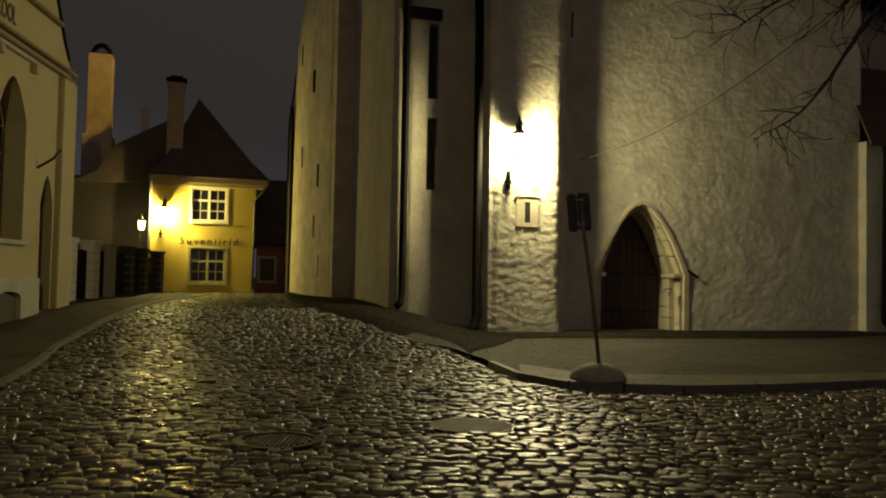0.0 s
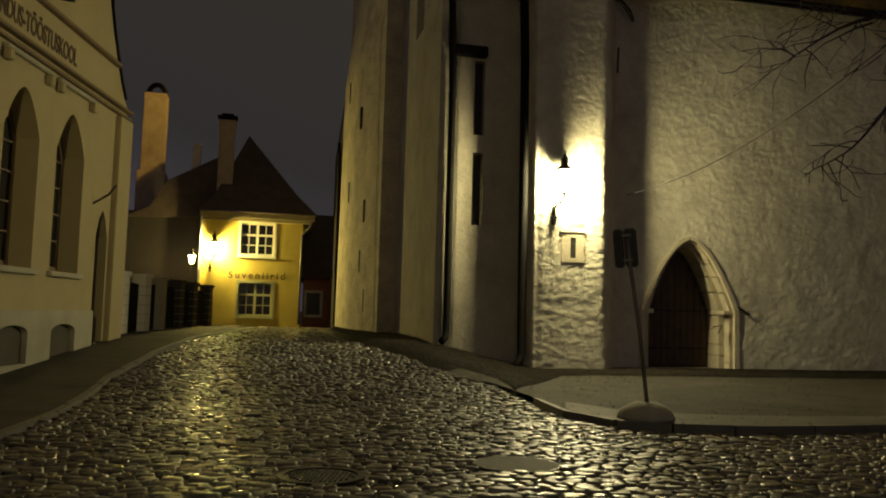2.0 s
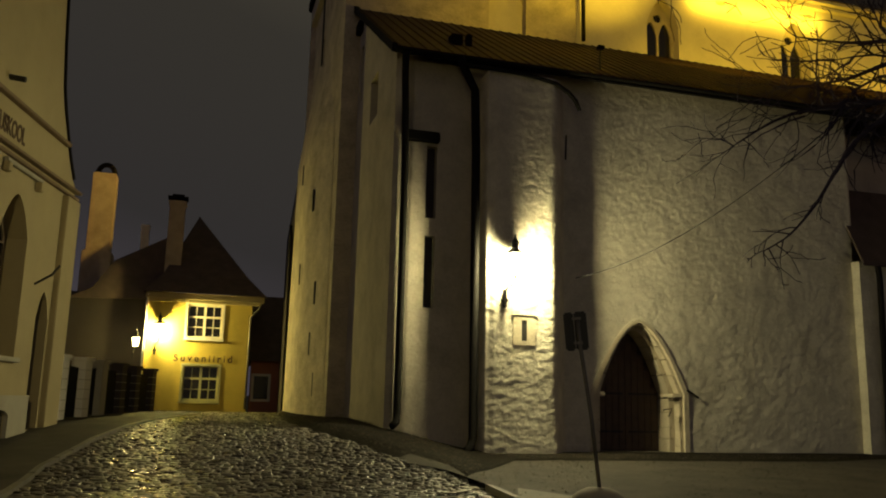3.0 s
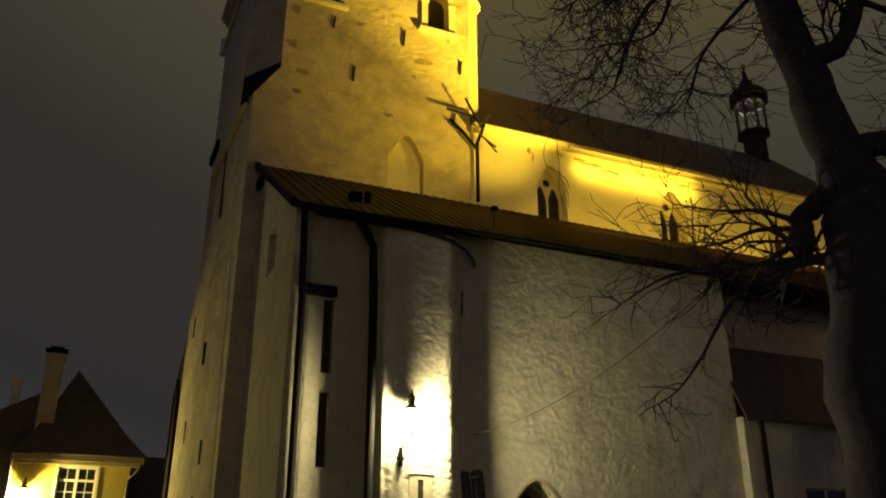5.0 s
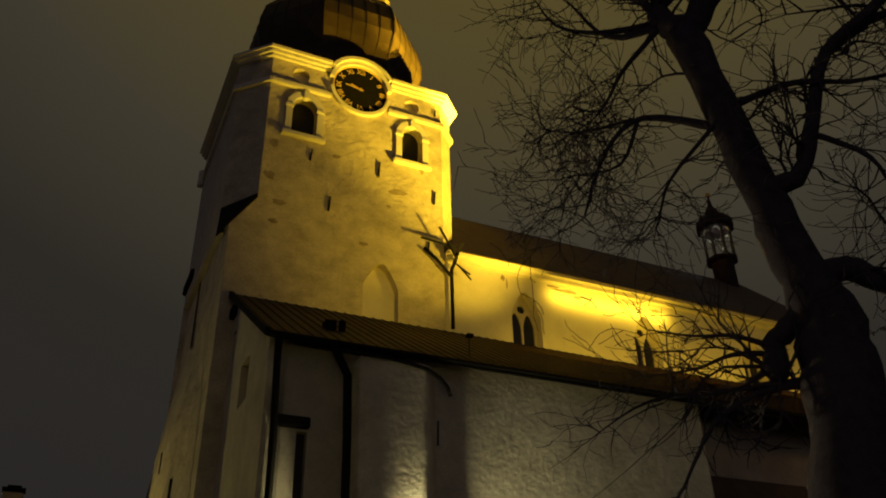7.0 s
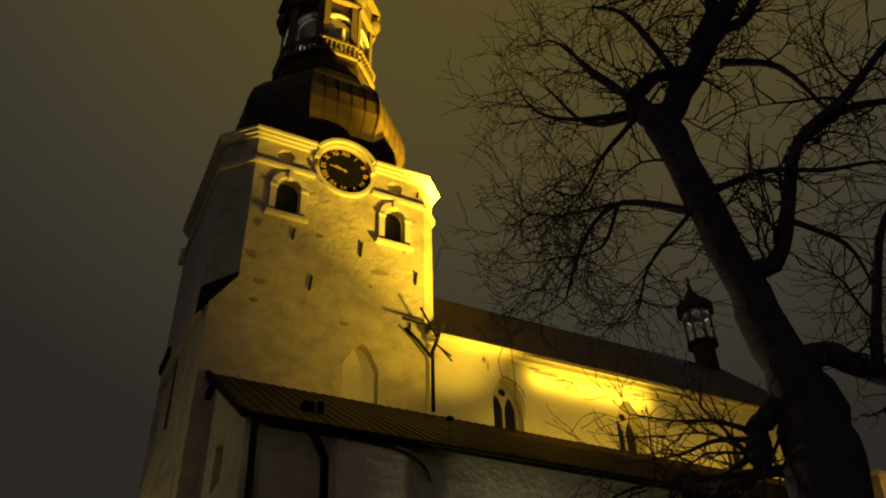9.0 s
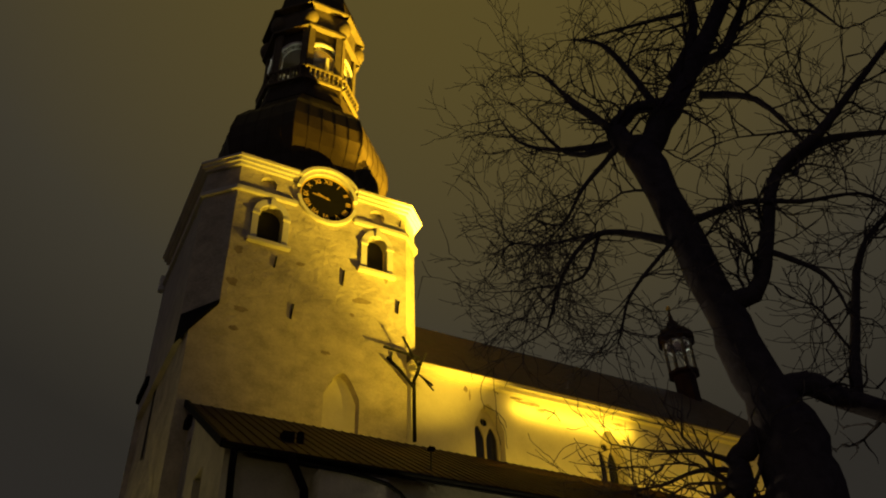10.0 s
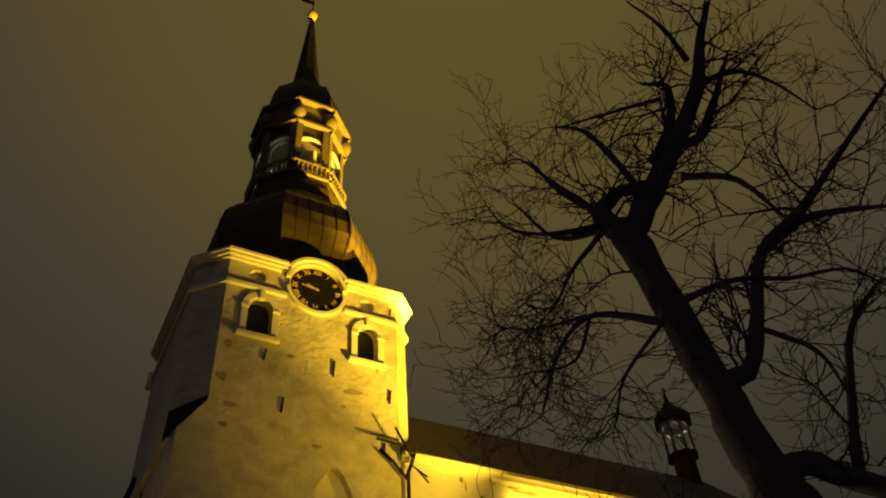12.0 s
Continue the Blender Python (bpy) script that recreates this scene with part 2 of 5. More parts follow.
def arched(a0, a1, z0, zs, top, pointed=True, n=8):
    """An opening's outline with a pointed or round head; zs: springing."""
    c, w = (a0 + a1) / 2, (a1 - a0) / 2
    pts = [(a1, z0)]
    for i in range(2 * n + 1):
        k = i / (2 * n)
        if pointed:
            h = abs(1 - 2 * k)
            x = c + w * (1 - 2 * k)
            z = zs + (top - zs) * (1 - h ** 1.75)
        else:
            x = c + w * math.cos(math.pi * k)
            z = zs + (top - zs) * math.sin(math.pi * k)
        pts.append((x, z))
    return pts + [(a0, z0)]


def panel(outer, holes, thick, south=True, at=0.0, bm=None):
    """A wall slab with real openings. Outlines are (along, z); it stands in x-z at y = at and goes back by thick (south), or in y-z at x = at."""
    bm = bm or bmesh.new()

    def place(p, k):
        return (p[0], at + k, p[1]) if south else (at + k, p[0], p[1])

    made = []
    for k in (0.0, thick):
        loops, edges = [], []
        for lp in [outer] + list(holes):
            vs = [bm.verts.new(place(p, k)) for p in lp]
            edges += [bm.edges.new((vs[i], vs[(i + 1) % len(vs)])) for i in range(len(vs))]
            loops.append(vs)
        bmesh.ops.triangle_fill(bm, use_beauty=True, edges=edges)
        made.append(loops)
    for fl, bl in zip(*made):
        for i in range(len(fl)):
            j = (i + 1) % len(fl)
            bm.faces.new((fl[i], fl[j], bl[j], bl[i]))
    return bm


def band(outline_a, outline_b, y0, y1, bm=None, closed=False):
    """A moulding between two outlines of equal count in x-z, from y0 (front) to y1."""
    bm = bm or bmesh.new()
    rings = [[bm.verts.new((p[0], y, p[1])) for p in o] for o, y in ((outline_a, y0), (outline_b, y0), (outline_b, y1), (outline_a, y1))]
    n = len(outline_a)
    for r in range(4):
        a, b = rings[r], rings[(r + 1) % 4]
        for i in range(n if closed else n - 1):
            bm.faces.new((a[i], a[(i + 1) % n], b[(i + 1) % n], b[i]))
    if not closed:
        bm.faces.new([r[0] for r in rings])
        bm.faces.new([r[-1] for r in rings][::-1])
    return bm


def solid(faces_pts, bm=None):
    """A polyhedron from lists of points."""
    bm = bm or bmesh.new()
    for f in faces_pts:
        bm.faces.new([bm.verts.new(p) for p in f])
    bmesh.ops.remove_doubles(bm, verts=bm.verts[:], dist=0.001)
    return bm


def prism(poly, z0, z1, bm=None):
    bm = bm or bmesh.new()
    lo, hi = [bm.verts.new((*p, z0)) for p in poly], [bm.verts.new((*p, z1)) for p in poly]
    for i in range(len(poly)):
        j = (i + 1) % len(poly)
        bm.faces.new((lo[i], lo[j], hi[j], hi[i]))
    bm.faces.new(lo[::-1])
    bm.faces.new(hi)
    return bm


def rough_grid(s0, s1, z0, z1, step, at, amp, skip=None, thick=0.5, bulge=None):
    """A hand-laid wall face in x-z with uneven relief, open where skip(s, z), with its edges turned back."""
    bm = bmesh.new()
    ns, nz = max(1, round((s1 - s0) / step)), max(1, round((z1 - z0) / step))
    vs = {}
    for i in range(ns + 1):
        for j in range(nz + 1):
            s, z = s0 + (s1 - s0) * i / ns, z0 + (z1 - z0) * j / nz
            q = Vector((s, at, z))
            r = noise.noise(q * 0.5) * 0.7 + noise.noise(q * 1.7) * 0.35 + noise.noise(Vector((s * 3.2, at, z * 5.6))) * 0.42 + noise.noise(Vector((s * 6.5, at, z * 11.0))) * 0.45
            vs[i, j] = bm.verts.new((s, at - amp * r + (bulge(s, z) if bulge else 0), z))
    for i in range(ns):
        for j in range(nz):
            s, z = s0 + (s1 - s0) * (i + 0.5) / ns, z0 + (z1 - z0) * (j + 0.5) / nz
            if not (skip and skip(s, z)):
                bm.faces.new((vs[i, j], vs[i + 1, j], vs[i + 1, j + 1], vs[i, j + 1]))
    loose = [v for v in bm.verts if not v.link_faces]
    bmesh.ops.delete(bm, geom=loose, context="VERTS")
    rim = [e for e in bm.edges if e.is_boundary]
    ext = bmesh.ops.extrude_edge_only(bm, edges=rim)
    for v in [g for g in ext["geom"] if isinstance(g, bmesh.types.BMVert)]:
        v.co.y = at + thick
    return bm


def smoothstep(k):
    k = min(1.0, max(0.0, k))
    return k * k * (3 - 2 * k)


def gz(x, y):
    """The ground's height: the street climbs towards the back."""
    return 0.74 * smoothstep((y - 13) / 12) * smoothstep((1.6 - x) / 4.0)


# ---- ground ----
KERB_R = [(60, 40), (30, 24), (14, 15.0), (9.6, 13.1), (7.5, 13.6), (4.83, 12.5), (3.6, 12.2), (2.73, 12.2), (1.96, 12.4), (1.31, 13.4), (0.94, 15.2), (0.25, 17.9), (-1.1, 19.2), (-2.2, 20.8), (-3.4, 22.8), (-4.8, 26.6), (-6.9, 36.0), (-7.8, 41.0)]
KERB_L = [(-3.6, -2.0), (-4.7, 4.5), (-6.2, 11.6), (-7.6, 16.2), (-8.2, 20.0), (-8.5, 24.0), (-9.4, 30.0), (-10.4, 36.5)]
PAVE_R = KERB_R + [(-6.2, 42), (60, 60)]
PAVE_L = KERB_L + [(-14, 40), (-40, 40), (-40, -2)]


def inside(poly, x, y):
    hit = False
    for (x0, y0), (x1, y1) in zip(poly, poly[1:] + poly[:1]):
        if (y0 > y) != (y1 > y) and x < (x1 - x0) * (y - y0) / (y1 - y0) + x0:
            hit = not hit
    return hit


def axis(lo, hi, near_lo, near_hi, step):
    far = [lo, lo * 0.5, lo * 0.25]
    mid_ = list(np.arange(near_lo, near_hi + step / 2, step))
    return sorted({round(float(v), 3) for v in [v for v in far if v < near_lo] + mid_ + [v for v in (hi * 0.25, hi * 0.5, hi) if v > near_hi]})


bm = bmesh.new()
xs, ys = axis(-600, 600, -40, 60, 1.0), axis(-600, 600, -20, 64, 1.0)
gv = {(i, j): bm.verts.new((x, y, gz(x, y) - 0.022)) for i, x in enumerate(xs) for j, y in enumerate(ys)}
for i in range(len(xs) - 1):
    for j in range(len(ys) - 1):
        bm.faces.new((gv[i, j], gv[i + 1, j], gv[i + 1, j + 1], gv[i, j + 1]))
tagged(part("ground", bm, M["asphalt"], None, smooth=True), "dark earth and grit bed under the cobbled square", "ground", kind="structure")


def resample(line, step):
    out = []
    for a, b in zip(line, line[1:]):
        a, b = Vector(a), Vector(b)
        n = max(1, int((b - a).length / step))
        out += [a.lerp(b, k / n) for k in range(n)]
    return out + [Vector(line[-1])]


def pavement(name, kerb, back, lift, label, mat, sunk=False):
    """A raised strip from a kerb line back to a line of as many points."""
    bm = bmesh.new()
    n = 6
    grid = []
    for a, b in zip(kerb, back):
        col = []
        for k in range(n + 1):
            p = Vector(a).lerp(Vector(b), k / n)
            up = lift * smoothstep((a[0] + 0.4) / 1.3) - 0.05 * smoothstep((0.4 - a[0]) / 0.6) if sunk and k == 0 else lift
            col.append(bm.verts.new((p.x, p.y, gz(p.x, p.y) + up + 0.012 * noise.noise(Vector((p.x, p.y, 3))))))
        grid.append(col)
    for c0, c1 in zip(grid, grid[1:]):
        for k in range(n):
            bm.faces.new((c0[k], c0[k + 1], c1[k + 1], c1[k]))
    return tagged(part(name, bm, mat, None, smooth=True), label, "pavement", kind="structure")


kr = resample(KERB_R, 1.2)
kl = resample(KERB_L, 1.2)
WALLS_R = [(60, 60), (30, 44), (15.5, 29.5), (13.5, 28.0), (10, 27.0), (7, 26.2), (4, 25.3), (2.2, 24.6), (1.2, 24.2), (0.4, 24.2), (-0.3, 24.4), (-0.8, 25), (-2.2, 27), (-3.8, 30.5), (-6.0, 37.0), (-6.8, 42)]
wr = resample(WALLS_R, 0.4)
back_r = [min(wr, key=lambda q: abs(math.atan2(q.x, q.y) - math.atan2(p.x, p.y))) for p in kr]
pavement("pavement", kr, back_r, 0.115, "damp grey gravelled pavement along the church wall", M["pave"], True)
slab_back = [a.lerp(e, min(0.9, (1.25 + 0.15 * noise.noise(Vector((a.x, a.y, 4)))) / max((e - a).length, 0.1))) for a, e in zip(kr, back_r)]
pavement("pavement", [p for p in kr if p.x > 1.2 and p.y < 20], [e for p, e in zip(kr, slab_back) if p.x > 1.2 and p.y < 20], 0.128, "worn pale slab strip behind the kerb", M["slab"])
# soil strip, much darker than the pavement and wider at the left
soil = bmesh.new()
cols = []
for a, e in zip(kr, back_r):
    share = 0.32 + 0.70 * smoothstep((a.y - 13.6) / 3.0) if a.x < 1.6 else 0.26
    cols.append([])
    for k in range(9):
        p = Vector(e).lerp(Vector(a), share * k / 8 * (1 + 0.12 * noise.noise(Vector((a.x, a.y, 9)))))
        cols[-1].append(soil.verts.new((p.x, p.y, gz(p.x, p.y) + (0.155 if k < 8 else 0.10 if a.x > 1.6 else -0.04) + 0.02 * noise.noise(Vector((p.x * 2, p.y * 2, 1))))))
for c0, c1 in zip(cols, cols[1:]):
    for k in range(8):
        soil.faces.new((c0[k], c0[k + 1], c1[k + 1], c1[k]))
tagged(part("soil_verge", soil, M["soil"], None, smooth=True), "very dark soil strip at the foot of the wall", "ground", kind="structure")
pavement("pavement", kl, [(p.x - 6.5, p.y) for p in kl], 0.045, "dark damp pavement before the school house", M["pave"])


def kerbstones(line, name, label, lift):
    """Granite kerb stones laid end to end along a line."""
    top = tagged(new(name), label, "kerb", kind="structure")
    pts = resample(line, 0.95)
    for a, b in zip(pts, pts[1:]):
        if a.y > 45 or a.length > 40:
            continue
        way = (b - a).normalized()
        side = Vector((-way.y, way.x)) * 0.07
        bm = bmesh.new()
        e0, e1 = a + way * 0.008, b - way * 0.008
        lo, hi = [], []
        for p, q in ((e0, side), (e1, side), (e1, -side), (e0, -side)):
            z = gz(p.x, p.y)
            lo.append(bm.verts.new((p.x + q.x, p.y + q.y, z - 0.1)))
            hi.append(bm.verts.new((p.x + q.x * 0.85, p.y + q.y * 0.85, z + lift + random.uniform(-0.008, 0.008))))
        for i in range(4):
            bm.faces.new((lo[i], lo[(i + 1) % 4], hi[(i + 1) % 4], hi[i]))
        bm.faces.new(hi)
        part("kerb_stone", bm, M["kerb"], top)


kerbstones(KERB_R[1:-7], "kerb", "worn granite kerb round the church pavement", 0.125)
kerbstones(KERB_L, "kerb", "worn granite kerb of the narrow side pavement", 0.055)

# ---- church ----
church = root("church", CH, "medieval limewashed church with yellow-lit clock tower and baroque spire", "church")
AISLE_D, BUTT_D, EAVE_Z, TOP_Z = -6.6, -7.5, 12.0, 16.65
PC, PW, PS, PT = 4.64, 1.22, 1.95, 3.95  # portal: middle, half width, springing, apex


def in_portal(s, z):
    k = abs(s - PC) / (PW + 0.42)
    return k < 1 and z < PS + (PT + 0.2 - PS) * (1 - k ** 1.75)


part("aisle_wall", rough_grid(1.2, 13.2, -0.3, 12.3, 0.06, AISLE_D, 0.026, in_portal, 0.9), M["limewash"], church, "uneven limewashed rubble wall", True)


def round_flank(s, z):
    return 1.0 * smoothstep((s - 1.12) / 1.1) ** 1.5 - 0.25 * smoothstep((2.0 - z) / 3.0) * 0.5 + 0.05 * smoothstep((-0.55 - s) / 0.2)


part("corner_buttress", rough_grid(-0.84, 2.3, -0.3, 11.55, 0.045, BUTT_D, 0.024, None, 0.9, round_flank), M["limewash"], church, "rounded rough limewashed corner buttress", True)
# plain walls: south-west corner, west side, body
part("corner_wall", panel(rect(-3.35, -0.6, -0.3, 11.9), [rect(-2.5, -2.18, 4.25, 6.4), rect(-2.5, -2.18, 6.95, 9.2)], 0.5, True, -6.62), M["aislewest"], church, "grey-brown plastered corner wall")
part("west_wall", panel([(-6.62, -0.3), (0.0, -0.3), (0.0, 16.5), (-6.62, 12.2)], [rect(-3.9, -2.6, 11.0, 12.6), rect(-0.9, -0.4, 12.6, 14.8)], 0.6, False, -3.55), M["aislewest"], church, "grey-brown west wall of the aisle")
part("aisle_body", boxes((-2.9, 30.0, -5.6, -1.0, -0.3, 11.6)), M["dark"], church)
for z0, z1 in ((4.25, 6.4), (6.95, 9.2)):
    part("slit_window", boxes((-2.6, -2.1, -6.36, -6.3, z0 - 0.05, z1 + 0.05)), M["house"], church, "dark narrow window slit")
part("window_hood", boxes((-3.2, -2.15, -6.85, -6.6, 9.28, 9.6), bevel=0.03), M["black"], church, "black box above the window slit")
part("window_hood", boxes((-3.75, -3.5, -0.6, 1.0, 15.5, 15.9), bevel=0.03), M["black"], church, "black box on the west wall")
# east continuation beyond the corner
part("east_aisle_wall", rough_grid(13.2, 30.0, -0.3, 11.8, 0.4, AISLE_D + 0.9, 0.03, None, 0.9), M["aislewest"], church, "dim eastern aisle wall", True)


def seamed_roof(name, s0, s1, low, high, mat, label, pitch_s=0.42, skew=0.0):
    """A lean-to roof from the eave (d, z) up to the wall (d, z), with standing seams as ribs."""
    (d0, z0), (d1, z1) = low, high
    th = 0.12
    roof = part(name, solid([[(s0, d0, z0), (s1, d0, z0), (s1, d1, z1), (s0 + skew, d1, z1)], [(s0, d0, z0 - th), (s0 + skew, d1, z1 - th), (s1, d1, z1 - th), (s1, d0, z0 - th)], [(s0, d0, z0 - th), (s1, d0, z0 - th), (s1, d0, z0), (s0, d0, z0)], [(s0, d0, z0 - th), (s0, d0, z0), (s0 + skew, d1, z1), (s0 + skew, d1, z1 - th)], [(s1, d0, z0 - th), (s1, d1, z1 - th), (s1, d1, z1), (s1, d0, z0)]]), mat, church, label)
    way = Vector((0, d1 - d0, z1 - z0))
    nrm = Vector((0, -way.z, way.y)).normalized() * 0.035
    s = s0 + 0.1
    while s < s1:
        bm = bmesh.new()
        k = [Vector((s - 0.016, d0 - 0.01, z0)), Vector((s + 0.016, d0 - 0.01, z0)), Vector((s + 0.016, d1, z1)), Vector((s - 0.016, d1, z1))]
        lo, hi = [bm.verts.new(p) for p in k], [bm.verts.new(p + nrm) for p in k]
        for i in range(4):
            bm.faces.new((lo[i], lo[(i + 1) % 4], hi[(i + 1) % 4], hi[i]))
        bm.faces.new(hi)
        part("seam", bm, mat, roof)
        s += pitch_s
    return roof


seamed_roof("aisle_roof", -3.75, 30.0, (-7.35, 11.98), (0.0, TOP_Z), M["metalroof"], "dark sheet lean-to roof with standing seams")
part("eave_board", boxes((-3.75, 30.0, -7.36, -7.24, 11.78, 11.87)), M["black"], church, "dark eave gutter board")
part("eave_gutter", tube([(-3.8, -7.42, 11.86), (30.0, -7.42, 12.02)], 0.075, 8), M["black"], church, "black eave gutter", True)
part("verge_board", solid([[(-3.86, -7.35, 11.75), (-3.7, -7.35, 11.75), (-3.7, 0, 16.45), (-3.86, 0, 16.45)], [(-3.86, -7.35, 12.05), (-3.86, 0, 16.75), (-3.7, 0, 16.75), (-3.7, -7.35, 12.05)], [(-3.86, -7.35, 11.75), (-3.86, 0, 16.45), (-3.86, 0, 16.75), (-3.86, -7.35, 12.05)], [(-3.86, -7.35, 11.75), (-3.86, -7.35, 12.05), (-3.7, -7.35, 12.05), (-3.7, -7.35, 11.75)]]), M["black"], church)
part("roof_vent", boxes((-1.5, -1.1, -5.6, -5.2, 13.1, 13.5), (-0.95, -0.75, -5.5, -5.3, 13.1, 13.6), bevel=0.02), M["black"], church, "small black roof vents")
# downpipes
part("downpipe", tube([(-3.45, -7.42, 11.8), (-3.4, -7.2, 11.2), (-3.22, -6.8, 9), (-3.2, -6.78, 1.2), (-3.25, -6.9, 0.95), (-3.4, -7.1, 0.85)], 0.11, 10), M["black"], church, "black downpipe", True)
part("downpipe", tube([(-1.75, -7.42, 11.85), (-1.6, -7.4, 11.5), (-1.22, -7.3, 10.9), (-1.15, -7.28, 9), (-1.08, -7.26, 0.55), (-1.2, -7.4, 0.3), (-1.42, -7.6, 0.15)], 0.13, 10), M["black"], church, "thick black downpipe with an elbow foot", True)
part("drip_pipe", tube([(-1.6, -7.58, 11.56), (0.0, -7.62, 11.52), (0.7, -7.6, 11.47), (1.35, -7.52, 11.4), (1.85, -7.4, 11.2), (2.15, -7.3, 10.98), (2.32, -7.2, 10.74)], [0.06, 0.06, 0.065, 0.07, 0.075, 0.075, 0.06], 8), M["black"], church, "black curved drip pipe under the eave", True)
part("iron_tie", tube([(1.9, -7.1, 9.9), (1.87, -7.12, 9.1)], 0.03, 6), M["iron"], church)

# portal
def scaled(w, rise, n=10):
    return arched(PC - PW - w, PC + PW + w, 0.0, PS, PT + rise, True, n)


portal = part("portal", band(scaled(0.50, 0.30), scaled(0.33, 0.2), AISLE_D - 0.035, AISLE_D + 0.3), M["stone"], church, "pointed stone portal with stepped jambs")


def head(w, rise, k0, k1, n=3):
    """A stretch of the arch line from k0 to k1 (0: right springing, 0.5: apex, 1: left springing)."""
    out = []
    for i in range(n + 1):
        k = k0 + (k1 - k0) * i / n
        h = abs(1 - 2 * k)
        out.append((PC + (PW + w) * (1 - 2 * k), PS + (PT + rise - PS) * (1 - h ** 1.75)))
    return out


for (w0, r0, w1, r1, y0, y1, ns) in ((0.345, 0.21, 0.20, 0.12, 0.06, 0.5, 12), (0.215, 0.13, 0.0, 0.0, 0.34, 1.1, 11)):
    for i in range(ns):
        k0, k1 = (i + 0.03) / ns, (i + 0.97) / ns
        dy = random.uniform(-0.012, 0.012)
        part("voussoir", band(head(w0, r0, k0, k1), head(w1, r1, k0, k1), AISLE_D + y0 + dy, AISLE_D + y1), M["stone"], portal)
    for k in (-1, 1):
        z = 0.0
        while z < PS - 0.05:
            h = min(random.uniform(0.32, 0.55), PS - z)
            a, b = PC + k * (PW + w1), PC + k * (PW + w0)
            dy = random.uniform(-0.012, 0.012)
            part("jamb_stone", boxes((min(a, b), max(a, b), AISLE_D + y0 + dy, AISLE_D + y1, z + 0.006, z + h - 0.006), bevel=0.012), M["stone"], portal)
            z += h
for k in (-1, 1):
    part("impost", boxes((PC + k * (PW + 0.17) - 0.2, PC + k * (PW + 0.17) + 0.2, AISLE_D + 0.02, AISLE_D + 1.0, PS - 0.12, PS + 0.02), bevel=0.03), M["stone"], portal)
part("door_step", boxes((PC - 2.0, PC + 2.0, AISLE_D - 0.75, AISLE_D + 1.2, -0.3, 0.14), bevel=0.02), M["kerb"], portal, "worn stone door step")
leafs = [arched(PC - PW, PC + PW, 0.14, PS, PT, True, 10)]
door = part("door", panel(leafs[0], [], 0.08, True, AISLE_D + 1.0), M["door"], church, "dark oak double door with board panels")
for i in range(10):
    x = PC - PW + 0.06 + i * (2 * PW - 0.12) / 10
    k = abs(x + 0.11 - PC) / PW
    part("board", boxes((x + 0.006, x + 0.225, AISLE_D + 0.955, AISLE_D + 1.0, 0.18, PS + (PT - PS) * (1 - min(1, k + 0.1) ** 1.75)), bevel=0.008), M["door"], door)
for z in (0.7, 1.9):
    part("strap_hinge", boxes((PC - PW + 0.05, PC - 0.1, AISLE_D + 0.93, AISLE_D + 0.955, z, z + 0.07)), M["iron"], door)
    part("strap_hinge", boxes((PC + 0.1, PC + PW - 0.05, AISLE_D + 0.93, AISLE_D + 0.955, z, z + 0.07)), M["iron"], door)

part("iron_tie", tube([(6.28, AISLE_D - 0.06, 2.08), (6.42, AISLE_D - 0.1, 2.0), (6.7, AISLE_D - 0.05, 1.86)], 0.035, 6), M["iron"], church, "iron tie beside the portal")
part("iron_tie", tube([(5.45, AISLE_D + 0.0, 1.45), (5.75, AISLE_D - 0.02, 1.5), (5.62, AISLE_D - 0.02, 1.25)], 0.02, 6), M["iron"], church)
# small stone-framed niche under the lantern
niche = part("niche_frame", panel(rect(0.0, 0.70, 3.22, 4.08), [rect(0.27, 0.44, 3.34, 3.94)], 0.3, True, BUTT_D - 0.02), M["stone"], church, "pale stone slab with a slit opening")
part("niche_cap", boxes((-0.06, 0.76, BUTT_D - 0.04, BUTT_D + 0.1, 4.08, 4.13), bevel=0.015), M["trim"], niche)
part("niche_back", boxes((0.21, 0.50, BUTT_D - 0.005, BUTT_D + 0.02, 3.28, 4.0)), M["dark"], niche)

# tower
TS0, TS1, TD = -3.16, 5.68, 8.8
win = [(-1.42, 0.60), (4.05, 0.55)]
clock_c, clock_r = (1.27, 28.95), 1.42
holes = [arched(c - w, c + w, 25.3, 26.85, 27.48, False) for c, w in win]
holes.append([(clock_c[0] + clock_r * math.cos(2 * math.pi * k / 24), clock_c[1] + clock_r * math.sin(2 * math.pi * k / 24)) for k in range(24)])
for c in (-1.72, 4.05):
    holes.append([(c + 0.42 * math.cos(2 * math.pi * k / 14), 28.85 + 0.42 * math.sin(2 * math.pi * k / 14)) for k in range(14)])
tower_top = 29.9
holes.append(arched(1.75, 3.40, 16.6, 18.2, 19.4))
crown = [(clock_c[0] + 1.66 * math.cos(math.pi * k / 16), 28.98 + 1.66 * math.sin(math.pi * k / 16)) for k in range(17) if 28.98 + 1.66 * math.sin(math.pi * k / 16) > tower_top]
part("tower_wall", panel([(-4.2, -0.3), (TS1, -0.3), (TS1, tower_top)] + crown + [(TS0, tower_top), (TS0, 21.6), (-4.2, 20.0)], holes, 0.55, True, 0.0), M["tower"], church, "rough plastered south face of the tower")
TS2 = TS1 + 0.9
part("tower_corner", prism([(TS1, 0.0), (TS2, 0.9), (TS2 - 0.4, 1.3), (TS1 - 0.4, 0.56), (TS1 - 0.002, 0.55)], -0.3, tower_top), M["tower"], church, "chamfered plastered corner of the tower")
part("tower_side", panel([(1.3, -0.3), (TD, -0.3), (TD, tower_top), (1.3, tower_top)], [], -0.5, False, TS2), M["tower"], church, "plastered east face of the tower")
